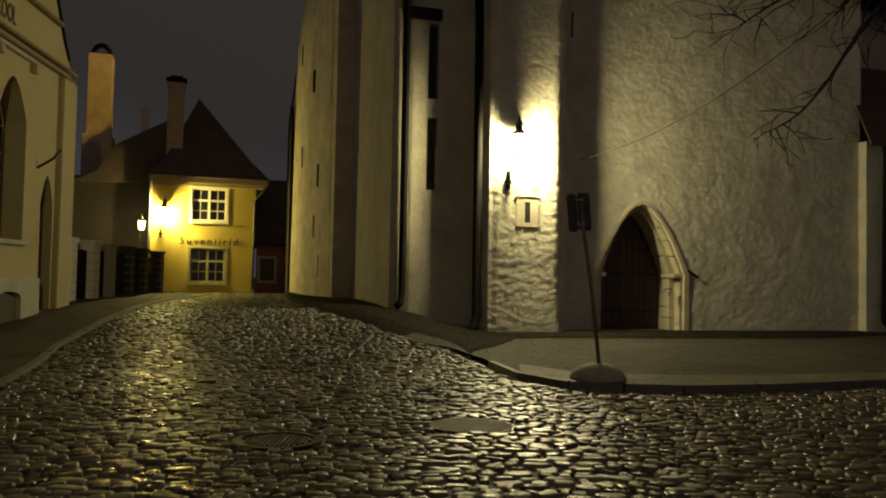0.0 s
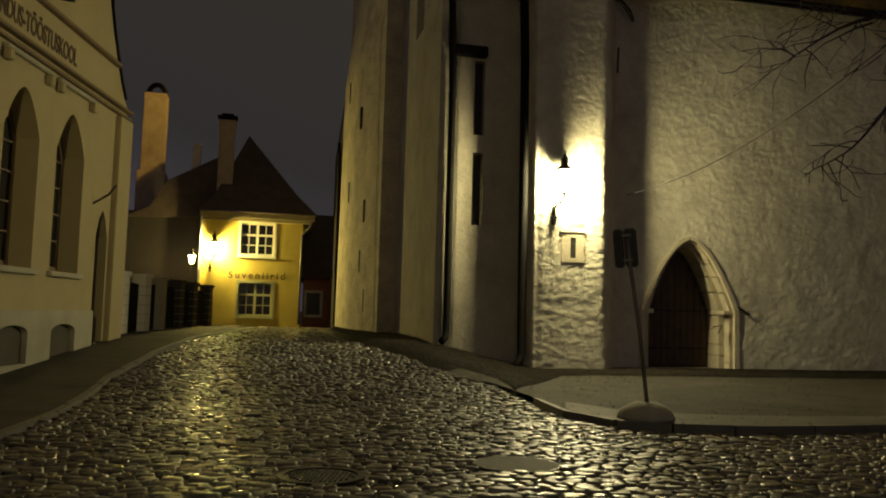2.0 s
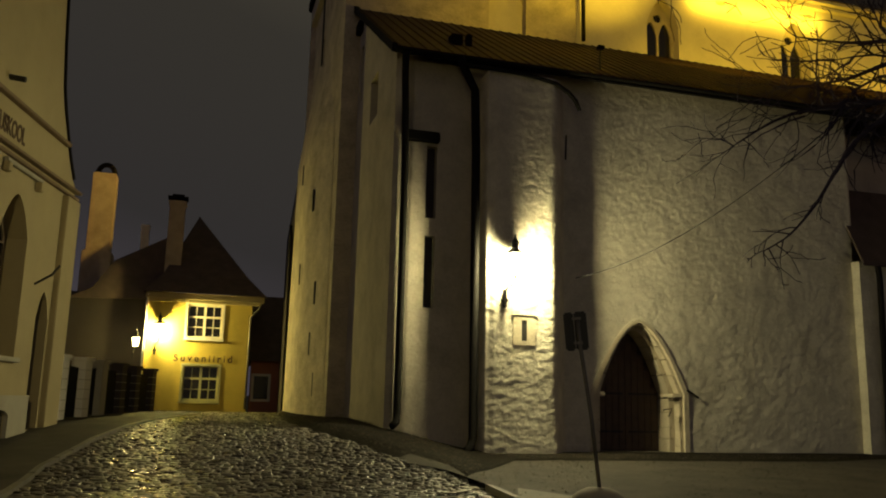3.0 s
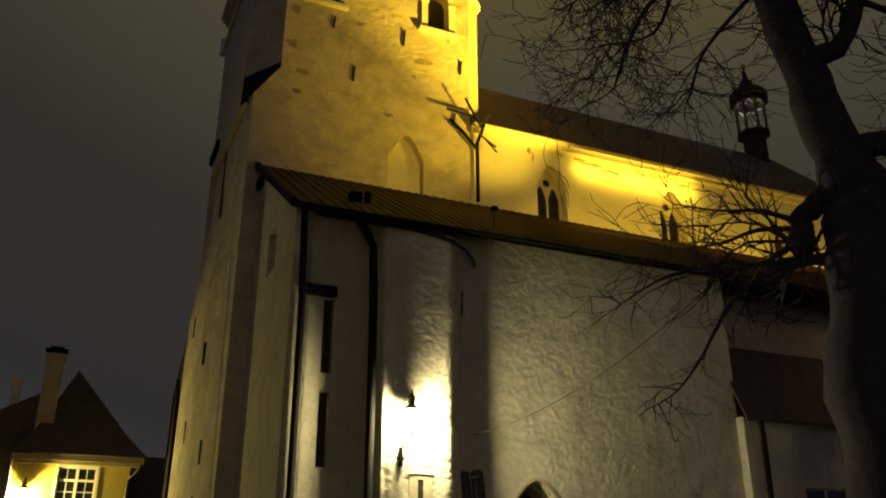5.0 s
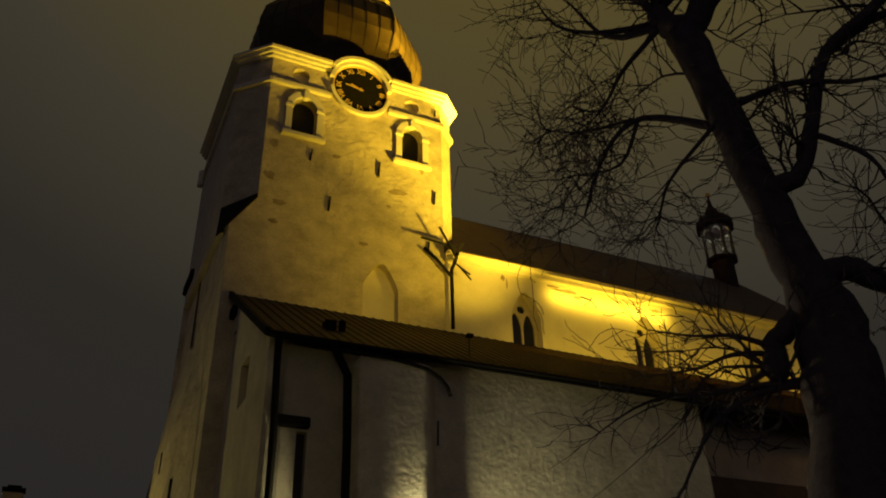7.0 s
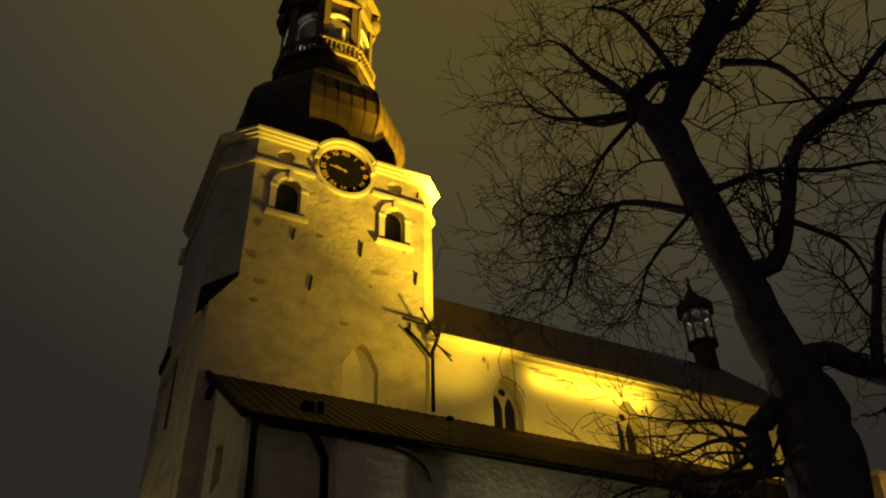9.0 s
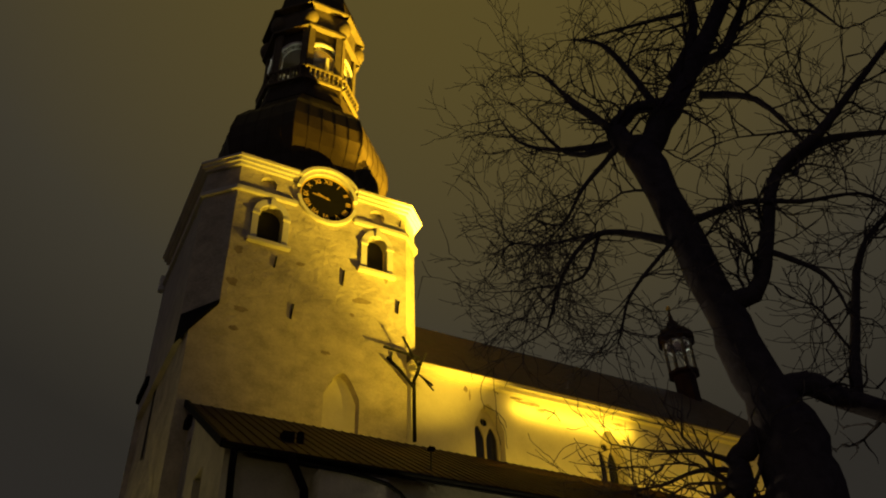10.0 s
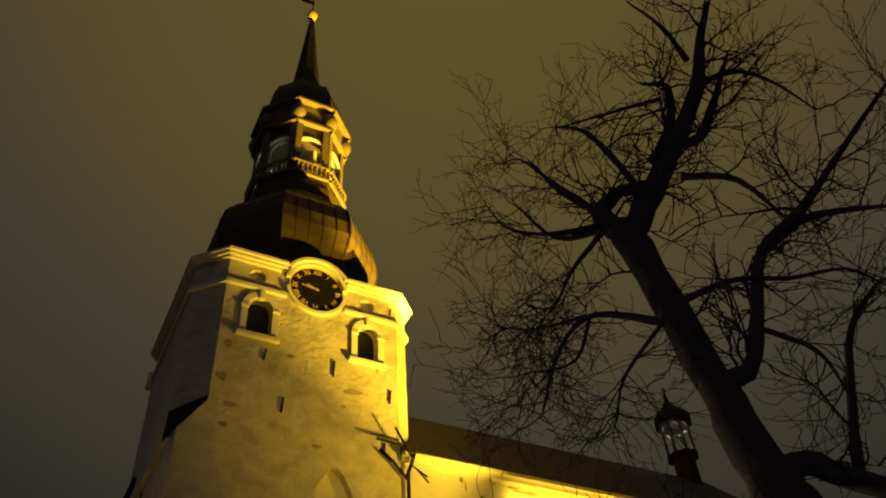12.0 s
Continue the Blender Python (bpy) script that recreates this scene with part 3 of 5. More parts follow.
for w, z0, z1 in ((0.18, 27.95, 28.2), (0.16, 29.52, 29.67), (0.3, 29.67, 29.85), (0.42, 29.85, 30.0)):
    part("corner_cornice", prism([(TS1 + 0.01, -w), (TS1 + w * 0.41, -w), (TS2 + w, 0.9 - w * 0.41), (TS2 + w, TD), (TS2 - 0.1, TD), (TS2 - 0.1, 0.95), (TS1 + 0.01, 0.05)], z0, z1), M["trim"], church, "pale stone cornice round the corner")
TSW, TDN = -4.45, 10.9
part("tower_corner", prism([(TS0, 0.0), (TS0 + 0.3, 0.56), (TSW + 0.4, 1.7), (TSW, 1.3)], 20.6, tower_top), M["tower"], church, "chamfered plastered corner of the tower")
# upper west face takes the darker copy, so its shade is in the colour
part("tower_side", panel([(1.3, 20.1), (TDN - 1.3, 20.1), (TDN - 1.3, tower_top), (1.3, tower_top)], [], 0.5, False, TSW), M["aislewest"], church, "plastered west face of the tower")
part("tower_side", panel([(0.55, -0.3), (9.8, -0.3), (9.8, 21.0), (0.55, 20.4)], [rect(5.6, 6.2, 15.2, 18.0)], 0.5, False, -4.2), M["tower"], church, "plastered lower west face of the tower")
part("tower_corner", prism([(TSW, TDN - 1.3), (TSW + 1.3, TDN), (TSW + 1.3, TDN - 0.6), (TSW + 0.4, TDN - 1.5)], -0.3, tower_top), M["tower"], church)
part("tower_side", panel([(TSW + 1.3, -0.3), (TS2, -0.3), (TS2, tower_top), (TSW + 1.3, tower_top)], [], 0.5, True, TDN - 0.6), M["tower"], church, "north face of the tower")
part("west_niche", boxes((-3.8, -3.75, 5.4, 6.4, 15.0, 18.2)), M["dark"], church, "dark tall niche in the west face")
for w, z0, z1 in ((0.16, 27.95, 28.2), (0.16, 29.52, 29.67), (0.3, 29.67, 29.85), (0.42, 29.85, 30.0)):
    part("corner_cornice", prism([(TS0 - 0.01, 0.05), (TS0 - 0.01, -w), (TS0 - w * 0.41, -w), (TSW - w, 1.3 - w * 0.41), (TSW - w, TDN - 1.3), (TSW + 0.1, TDN - 1.3), (TSW + 0.1, 1.35)], z0, z1), M["trim"], church, "pale stone cornice round the corner")
part("floodlight_bracket", boxes((-4.75, -4.45, 9.3, 9.7, 27.6, 28.6), bevel=0.05), M["white"], church, "pale floodlight box on the west side")
part("west_ledge", boxes((-4.62, -4.2, 7.4, 9.7, 20.9, 21.4), bevel=0.05), M["black"], church, "dark ledge on the west face")
part("west_slot", boxes((-4.24, -4.19, 6.2, 6.6, 16.8, 20.6)), M["dark"], church, "dark vertical slot")
part("tower_core", boxes((TS0 + 0.6, TS1 - 0.6, 0.9, TD - 0.1, 10, 29.6)), M["dark"], church, "dark tower interior")
part("niche_back", panel(arched(1.8, 3.48, 16.55, 18.2, 19.45), [], 0.1, True, 0.42), M["clerestory"], church, "blind pointed niche")
part("shoulder", solid([[(-4.22, -0.02, 20.0), (TS0, -0.02, 21.65), (TSW, 1.3, 21.3), (-4.5, 1.3, 20.0)], [(-4.22, -0.02, 19.8), (-4.5, 1.3, 19.8), (TSW, 1.3, 20.9), (TS0, -0.02, 21.4)], [(-4.22, -0.02, 19.8), (TS0, -0.02, 21.4), (TS0, -0.02, 21.65), (-4.22, -0.02, 20.0)], [(-4.22, -0.02, 19.8), (-4.22, -0.02, 20.0), (-4.5, 1.3, 20.0), (-4.5, 1.3, 19.8)]]), M["black"], church)
# west buttress, lit from the shop lamp
zb = 0.3
part("west_buttress", solid([[(-4.75, 4.6, zb), (-4.75, 9.8, zb), (-4.65, 9.8, 12.5), (-4.65, 4.6, 12.5)], [(-4.22, 0.6, zb), (-4.75, 4.6, zb), (-4.65, 4.6, 12.5), (-4.22, 1.2, 12.5)], [(-4.22, 1.2, 12.5), (-4.65, 4.6, 12.5), (-4.21, 4.6, 16.5), (-4.21, 2.6, 16.5)], [(-4.65, 4.6, 12.5), (-4.65, 9.8, 12.5), (-4.21, 9.8, 16.5), (-4.21, 4.6, 16.5)], [(-4.75, 9.8, zb), (-4.1, 9.8, zb), (-4.1, 9.8, 16.5), (-4.21, 9.8, 16.5), (-4.65, 9.8, 12.5)]]), M["tower"], church, "battered west buttress of the tower")
part("north_lean_to", solid([[(-4.7, 9.9, 0.3), (-4.7, 13, 0.3), (-4.7, 13, 9.6), (-4.7, 9.9, 9.6)], [(-3, 9.9, 0.3), (-4.7, 9.9, 0.3), (-4.7, 9.9, 9.6), (-4.0, 9.9, 15.5), (-3, 9.9, 15.5)], [(-4.7, 9.9, 9.6), (-4.7, 13, 9.6), (-4.0, 13, 15.5), (-4.0, 9.9, 15.5)]]), M["house"], church, "dark lean-to north of the tower")
part("downpipe", tube([(-4.85, 9.8, 9.8), (-4.8, 9.8, 9.2), (-4.75, 9.8, 0.8)], 0.08, 8), M["black"], church, "black downpipe", True)
for d, z0 in ((2.6, 5.2), (3.6, 9.2), (3.0, 3.2), (6.0, 6.4), (7.2, 11.2), (2.2, 1.6)):
    face = -4.75 + 0.1 * z0 / 12.5 if d > 4.6 else -4.22 - 0.5 * (d - 0.75) / 3.9
    part("putlog_slot", boxes((face - 0.03, face + 0.2, d, d + 0.22, z0, z0 + 0.9)), M["dark"], church)
# cornices, clock hood, windows
for a, e in ((TS0, -0.22), (2.76, TS1)):
    part("string_course", boxes((a, e, -0.18, 0.05, 27.95, 28.2), bevel=0.03), M["trim"], church, "pale stone string course")
for w, z0, z1 in ((0.16, 29.52, 29.67), (0.3, 29.67, 29.85), (0.42, 29.85, 30.0)):
    for a, e in ((TS0, -0.32), (2.86, TS1)):
        part("cornice", boxes((a, e, -w, 0.06, z0, z1)), M["trim"], church, "stepped stone cornice")


def circle(r, z=0.0, a0=0.0, a1=360.0, n=36):
    return [(clock_c[0] + r * math.cos(radians(a0 + (a1 - a0) * k / n)), clock_c[1] + z + r * math.sin(radians(a0 + (a1 - a0) * k / n))) for k in range(n + (a1 - a0 < 360))]


part("clock_hood", band(circle(1.80, 0.03, 30, 150), circle(1.62, 0.03, 30, 150), -0.42, 0.3), M["trim"], church, "curved stone hood over the clock")
part("clock_hood", band(circle(1.64, 0.02, 10, 170), circle(1.43, 0.02, 10, 170), -0.26, 0.3), M["trim"], church)
part("clock_ring", band(circle(1.6, 0, 190, 350), circle(1.42, 0, 190, 350), -0.2, 0.2), M["trim"], church, "moulded stone ring below the clock")
clock = root("clock", CH @ pose(0, -0.17, 0), "black tower clock face with gilded roman numerals", "clock")
part("dial", band(circle(1.40), circle(0.001), 0.10, 0.16, closed=True), M["black"], clock)
part("rim", band(circle(1.43), circle(1.37), 0.05, 0.15, closed=True), M["gold"], clock)


def bar(bm, c, ang, r0, r1, w, off=0.0):
    """A flat stroke on the dial, along the radius at ang degrees from twelve."""
    a = radians(90 - ang)
    rad, tan = Vector((math.cos(a), math.sin(a))), Vector((-math.sin(a), math.cos(a)))
    q = [Vector(c) + rad * r + tan * (off + t) for r, t in ((r0, -w), (r1, -w), (r1, w), (r0, w))]
    f, b = [bm.verts.new((p.x, 0.07, p.y)) for p in q], [bm.verts.new((p.x, 0.095, p.y)) for p in q]
    bm.faces.new(f)
    for i in range(4):
        bm.faces.new((f[i], f[(i + 1) % 4], b[(i + 1) % 4], b[i]))


STROKES = {1: "I", 2: "II", 3: "III", 4: "IIII", 5: "V", 6: "VI", 7: "VII", 8: "VIII", 9: "IX", 10: "X", 11: "XI", 12: "XII"}
for hour, text in STROKES.items():
    curve = bpy.data.curves.new("numeral", "FONT")
    curve.body, curve.size, curve.align_x, curve.align_y, curve.extrude, curve.offset = text, 0.38, "CENTER", "CENTER", 0.012, 0.002
    ob = new("numeral", curve)
    ob.parent = clock
    a = radians(90 - 30 * hour)
    ob.matrix_local = Matrix.Translation((clock_c[0] + 1.12 * math.cos(a), 0.085, clock_c[1] + 1.12 * math.sin(a))) @ pose(0, 0, 0, 90, 0, 0) @ pose(0, 0, 0, 0, 0, -30 * hour)
    curve.materials.append(M["gold"])
bm = bmesh.new()
bar(bm, clock_c, 293, 0.0, 0.55, 0.035)
bm2 = bmesh.new()
bar(bm2, clock_c, 280, -0.15, 0.8, 0.02)
part("hour_hand", bm, M["gold"], clock)
part("minute_hand", bm2, M["gold"], clock)
part("hub", lathe([(0.08, 0), (0.08, 0.02)], 12), M["gold"], clock).matrix_local = Matrix.Translation((clock_c[0], 0.06, clock_c[1])) @ pose(0, 0, 0, 90)

for c, w in win:
    tw = part("tower_window", band(arched(c - w - 0.3, c + w + 0.3, 25.3, 26.85, 27.8, False), arched(c - w, c + w, 25.3, 26.85, 27.48, False), -0.12, 0.3), M["trim"], church, "arched belfry window with stone surround")
    part("sill", boxes((c - w - 0.45, c + w + 0.45, -0.25, 0.3, 25.08, 25.3), bevel=0.03), M["trim"], tw)
    part("keystone", boxes((c - 0.13, c + 0.13, -0.2, 0.1, 27.42, 27.9), bevel=0.02), M["trim"], tw)
    for k in (-1, 1):
        part("capital", boxes((c + k * (w + 0.15) - 0.2, c + k * (w + 0.15) + 0.2, -0.18, 0.1, 26.75, 26.93), bevel=0.02), M["trim"], tw)
    part("louvre_door", panel(arched(c - w, c + w, 25.3, 26.85, 27.48, False), [], 0.05, True, 0.45), M["dark"], tw, "dark louvred shutters")
for c in (-1.72, 4.05):
    part("oculus_back", band([(c + 0.45 * math.cos(2 * math.pi * k / 14), 28.85 + 0.45 * math.sin(2 * math.pi * k / 14)) for k in range(14)], [(c + 0.002 * math.cos(2 * math.pi * k / 14), 28.85 + 0.002 * math.sin(2 * math.pi * k / 14)) for k in range(14)], 0.3, 0.36, closed=True), M["clerestory"], church, "round blind oculus")
for s, z, ln_ in ((-1.0, 24.0, 0.6), (2.33, 24.0, 0.85), (0.0, 21.5, 0.75), (5.2, 23.2, 0.7), (4.85, 20.4, 0.6), (5.3, 28.6, 0.4)):
    part("wall_anchor", tube([(s, -0.05, z), (s + 0.05, -0.07, z + ln_)], 0.045, 6), M["iron"], church, "iron wall anchor")

# spots where the plaster has come off
patch_rnd = random.Random(11)
for s, z, w, h in ((3.35, 23.4, 0.52, 0.19), (-2.75, 22.7, 0.3, 0.24), (-2.25, 21.4, 0.34, 0.16), (-2.7, 24.5, 0.2, 0.26), (2.9, 22.5, 0.13, 0.1), (0.25, 24.6, 0.26, 0.13), (-2.4, 20.4, 0.22, 0.12), (1.7, 20.2, 0.3, 0.1), (4.6, 25.0, 0.12, 0.2)):
    edge = [(s + w * math.cos(a) * patch_rnd.uniform(0.65, 1.15), z + h * math.sin(a) * patch_rnd.uniform(0.65, 1.15)) for a in [2 * math.pi * k / 13 for k in range(13)]]
    part("bare_patch", panel(edge, [], 0.03, True, -0.005), M["bare"], church, "bare masonry where plaster has come off")

# dome, lantern and spire
AX = ((TS0 + TS1) / 2 - 0.22, 4.4)
OCT = radians(22.5)


def dome(name, profile, mat, label):
    """Eight-sided sheet-metal dome with seams at its ridges."""
    fine_p = []
    for (r0, z0), (r1, z1) in zip(profile, profile[1:]):
        fine_p += [(r0 + (r1 - r0) * k / 2, z0 + (z1 - z0) * k / 2) for k in range(2)]
    fine_p.append(profile[-1])
    ob = part(name, lathe(fine_p, 8, OCT, None, AX), mat, church, label)
    for side_ in range(8):
        for k in range(5):
            a0, a1 = OCT + side_ * math.pi / 4, OCT + (side_ + 1) * math.pi / 4
            pts = []
            for r, z in fine_p:
                p0 = Vector((AX[0] + r * math.cos(a0), AX[1] + r * math.sin(a0), z))
                p1 = Vector((AX[0] + r * math.cos(a1), AX[1] + r * math.sin(a1), z))
                pts.append(p0.lerp(p1, k / 5))
            part("seam", tube(pts, 0.035 if k else 0.055, 4), mat, ob)
    return ob


dome("dome", [(4.75, 29.9), (4.55, 30.4), (4.4, 31.1), (4.5, 31.8), (4.85, 32.6), (5.05, 33.4), (5.02, 34.3), (4.75, 35.4), (4.05, 36.4), (3.35, 37.1), (3.05, 37.9)], M["copper"], "eight-sided dark copper dome with standing seams")
lantern = part("belfry", lathe([(3.1, 37.9), (3.1, 38.5), (2.95, 38.6), (2.95, 39.2)], 8, OCT, None, AX), M["copper"], church, "open eight-sided baroque belfry lantern")
apo = 2.75 * math.cos(math.pi / 8)
half = 2.75 * math.sin(math.pi / 8)
for k in range(8):
    turn = Matrix.Translation((AX[0], AX[1], 0)) @ pose(0, 0, 0, 0, 0, 45 * k)
    side_wall = part("arcade_side", panel(rect(-half, half, 39.2, 44.4), [arched(-0.78, 0.78, 39.9, 42.2, 43.0, False)], 0.25, True, -apo), M["copper"], lantern)
    side_wall.matrix_local = turn
    arc = part("arch_trim", band(arched(-0.98, 0.98, 39.9, 42.2, 43.2, False), arched(-0.78, 0.78, 39.9, 42.2, 43.0, False), -apo - 0.1, -apo + 0.34), M["trim"], lantern)
    arc.matrix_local = turn
    rail = part("balustrade", boxes((-half - 0.1, half + 0.1, -apo - 0.45, -apo - 0.25, 40.2, 40.38), (-half - 0.1, half + 0.1, -apo - 0.45, -apo - 0.25, 39.2, 39.38), bevel=0.02), M["belfry"], lantern, "small ochre balustrade")
    rail.matrix_local = turn
    for q in range(7):
        x = -half + 0.18 + q * (2 * half - 0.36) / 6
        b = part("baluster", lathe([(0.07, 39.38), (0.11, 39.55), (0.05, 39.8), (0.09, 40.05), (0.07, 40.2)], 8, 0, None, (x, -apo - 0.35)), M["belfry"], rail)
    pil = part("pilaster", boxes((-half - 0.02, -half + 0.36, -apo - 0.16, -apo, 39.2, 44.2), (half - 0.36, half + 0.02, -apo - 0.16, -apo, 39.2, 44.2)), M["belfry"], lantern)
    pil.matrix_local = turn
    cor = part("entablature", boxes((-half - 0.2, half + 0.2, -apo - 0.4, -apo + 0.2, 44.2, 44.42), (-half - 0.28, half + 0.28, -apo - 0.6, -apo + 0.2, 46.2, 46.4), (-half - 0.14, half + 0.14, -apo - 0.2, -apo + 0.2, 44.42, 46.2), bevel=0.02), M["belfry"], lantern)
    cor.matrix_local = turn
    corner = Matrix.Translation((AX[0], AX[1], 0)) @ pose(0, 0, 0, 0, 0, 45 * k + 22.5)
    ball = part("corner_ball", lathe([(0.05, 44.42), (0.36, 44.6), (0.5, 45.0), (0.5, 45.3), (0.34, 45.75), (0.1, 45.95)], 14, 0, None, (0, -2.9)), M["belfry"], lantern, "", True)
    ball.matrix_local = corner
part("bell_frame", boxes((AX[0] - 0.1, AX[0] + 0.1, AX[1] - 2.2, AX[1] + 2.2, 41.0, 41.2), (AX[0] - 2.2, AX[0] + 2.2, AX[1] - 0.1, AX[1] + 0.1, 42.0, 42.2), (AX[0] - 0.9, AX[0] - 0.7, AX[1] - 0.9, AX[1] - 0.7, 39.2, 44.2), (AX[0] + 0.7, AX[0] + 0.9, AX[1] - 0.9, AX[1] - 0.7, 39.2, 44.2), (AX[0] + 0.7, AX[0] + 0.9, AX[1] + 0.7, AX[1] + 0.9, 39.2, 44.2), (AX[0] - 0.9, AX[0] - 0.7, AX[1] + 0.7, AX[1] + 0.9, 39.2, 44.2), (AX[0] - 2.0, AX[0] + 2.0, AX[1] - 0.9, AX[1] - 0.7, 40.6, 40.8)), M["trim"], lantern, "pale timber bell frame")
part("bell", lathe([(0.62, 40.9), (0.58, 41.05), (0.42, 41.5), (0.34, 41.9), (0.15, 42.05)], 18, 0, None, (AX[0], AX[1] - 0.4)), M["copper"], lantern, "bronze bell", True)
part("belfry_ceiling", lathe([(2.8, 44.2), (2.8, 44.3)], 8, OCT, None, AX), M["copper"], lantern)
dome("upper_dome", [(3.05, 46.4), (3.05, 46.7), (2.8, 47.2), (2.75, 48.0), (2.55, 49.0), (2.2, 50.0), (1.5, 50.8), (1.15, 51.4), (0.95, 52.4), (0.6, 56.0), (0.22, 60.6), (0.1, 61.6)], M["copper"], "dark copper upper dome drawn out into a spire")
part("spire_ball", lathe([(0.04, 61.5), (0.34, 61.8), (0.44, 62.2), (0.34, 62.6), (0.05, 62.9)], 16, 0, None, AX), M["gold"], church, "gilded ball on the spire", True)
part("weather_vane", tube([(AX[0], AX[1], 62.8), (AX[0], AX[1], 65.2)], 0.05, 6), M["iron"], church, "iron weather vane")
part("vane_flag", boxes((AX[0] - 1.0, AX[0] + 0.1, AX[1] - 0.02, AX[1] + 0.02, 63.9, 64.5)), M["iron"], church)

# nave clerestory and roof
cw = [9.95, 16.97, 24.0]
ch_holes = [arched(c - 0.8, c + 0.8, 16.4, 18.2, 19.45) for c in cw]
part("clerestory_wall", panel([(TS1 + 0.02, 14), (31.5, 14), (31.5, 20.5), (TS1 + 0.02, 20.5)], ch_holes, 0.6, True, 0.05), M["clerestory"], church, "smooth plastered clerestory wall")
for c in cw:
    w = part("pointed_window", panel(arched(c - 0.85, c + 0.85, 16.3, 18.2, 19.5), [arched(c - 0.66, c - 0.05, 16.5, 17.85, 18.5), arched(c + 0.05, c + 0.66, 16.5, 17.85, 18.5), [(c + 0.21 * math.cos(2 * math.pi * k / 10), 18.72 + 0.21 * math.sin(2 * math.pi * k / 10)) for k in range(10)]], 0.14, True, 0.5), M["stone"], church, "twin-light pointed window with tracery")
    for k in (-1, 1):
        part("pane", boxes((c + k * 0.34 - 0.3, c + k * 0.34 + 0.3, 0.58, 0.6, 16.5, 18.95)), M["pane"], w)
part("nave_eave", boxes((TS1 + 0.02, 31.5, -0.42, 0.1, 20.45, 20.62), (TS1 + 0.02, 31.5, -0.2, 0.1, 20.25, 20.45)), M["clerestory"], church, "plastered eave cornice")
part("nave_roof", solid([[(TS1 + 0.01, -0.5, 20.6), (31.5, -0.5, 20.6), (29.5, 4.7, 26.1), (TS1 + 0.01, 4.7, 26.1)], [(TS1 + 0.01, 9.9, 20.6), (TS1 + 0.01, 4.7, 26.1), (29.5, 4.7, 26.1), (31.5, 9.9, 20.6)], [(31.5, -0.5, 20.6), (31.5, 9.9, 20.6), (29.5, 4.7, 26.1)], [(TS1 + 0.01, -0.5, 20.6), (TS1 + 0.01, 4.7, 26.1), (TS1 + 0.01, 9.9, 20.6)], [(TS1 + 0.01, -0.5, 20.6), (TS1 + 0.01, 9.9, 20.6), (31.5, 9.9, 20.6), (31.5, -0.5, 20.6)]]), M["tile"], church, "dark tiled nave roof")
part("downpipe", tube([(6.15, -0.5, 20.5), (6.1, -0.3, 20.1), (5.98, -0.15, 19.7), (5.98, -0.15, 16.75)], 0.09, 8), M["black"], church, "black downpipe", True)
part("downpipe", tube([(4.6, -0.15, 20.6), (5.2, -0.2, 20.1), (5.98, -0.2, 19.3)], 0.08, 8), M["black"], church, "", True)
part("iron_bracket", tube([(4.3, -0.5, 20.9), (6.1, -0.5, 20.75)], 0.07, 6), M["iron"], church, "dark iron water-spout bracket")
part("iron_bracket", tube([(5.2, -0.6, 21.6), (6.0, -0.6, 20.2)], 0.06, 6), M["iron"], church)
part("iron_bracket", tube([(6.4, -0.6, 21.0), (5.98, -0.4, 20.0), (6.7, -0.6, 19.4)], 0.05, 6), M["iron"], church)
part("iron_bracket", tube([(6.2, -0.4, 19.9), (6.8, -0.5, 19.2)], 0.04, 6), M["iron"], church)
# lamp arm and flaked plaster under the nave eave
part("lamp_arm", tube([(13.1, -0.08, 19.78), (13.55, -0.3, 19.55), (14.0, -0.08, 19.3)], 0.03, 6), M["iron"], church, "crossed iron lamp arm under the eave")
part("lamp_arm", tube([(13.2, -0.1, 19.25), (13.55, -0.26, 19.57), (13.75, -0.1, 19.85)], 0.025, 6), M["iron"], church)
for s, z, w, h in ((12.3, 19.95, 0.85, 0.13), (11.6, 20.1, 0.4, 0.08), (13.0, 19.75, 0.3, 0.1), (8.8, 20.0, 0.12, 0.2), (9.0, 19.7, 0.05, 0.3), (17.8, 19.9, 0.5, 0.1)):
    edge = [(s + w * math.cos(a) * patch_rnd.uniform(0.6, 1.15), z + h * math.sin(a) * patch_rnd.uniform(0.6, 1.15)) for a in [2 * math.pi * k / 13 for k in range(13)]]
    part("flaked_patch", panel(edge, [], 0.03, True, 0.044), M["bare"], church, "flaked plaster under the eave")
# ridge turret
tx, ty = 28.3, 4.7
part("ridge_turret", lathe([(0.75, 25.2), (0.75, 27.4), (1.05, 27.5), (1.05, 27.7)], 8, OCT, None, (tx, ty)), M["metalroof"], church, "small ridge turret with a lit lantern")
for k in range(8):
    a = OCT + k * math.pi / 4
    part("turret_post", tube([(tx + 0.9 * math.cos(a), ty + 0.9 * math.sin(a), 27.7), (tx + 0.9 * math.cos(a), ty + 0.9 * math.sin(a), 29.9)], 0.11, 6), M["belfry"], church)
    part("turret_arch", tube([(tx + 0.9 * math.cos(a + h * math.pi / 16), ty + 0.9 * math.sin(a + h * math.pi / 16), 29.45 + 0.35 * math.sin(h * math.pi / 4)) for h in range(5)], 0.07, 5), M["trim"], church)
part("turret_cap", lathe([(1.15, 29.9), (1.3, 30.05), (1.25, 30.5), (0.85, 31.0), (0.42, 31.3), (0.38, 31.6), (0.2, 31.8), (0.05, 32.7)], 8, OCT, None, (tx, ty)), M["metalroof"], church)
part("turret_ball", lathe([(0.03, 32.6), (0.16, 32.75), (0.16, 32.9), (0.03, 33.05)], 10, 0, None, (tx, ty)), M["gold"], church, "", True)

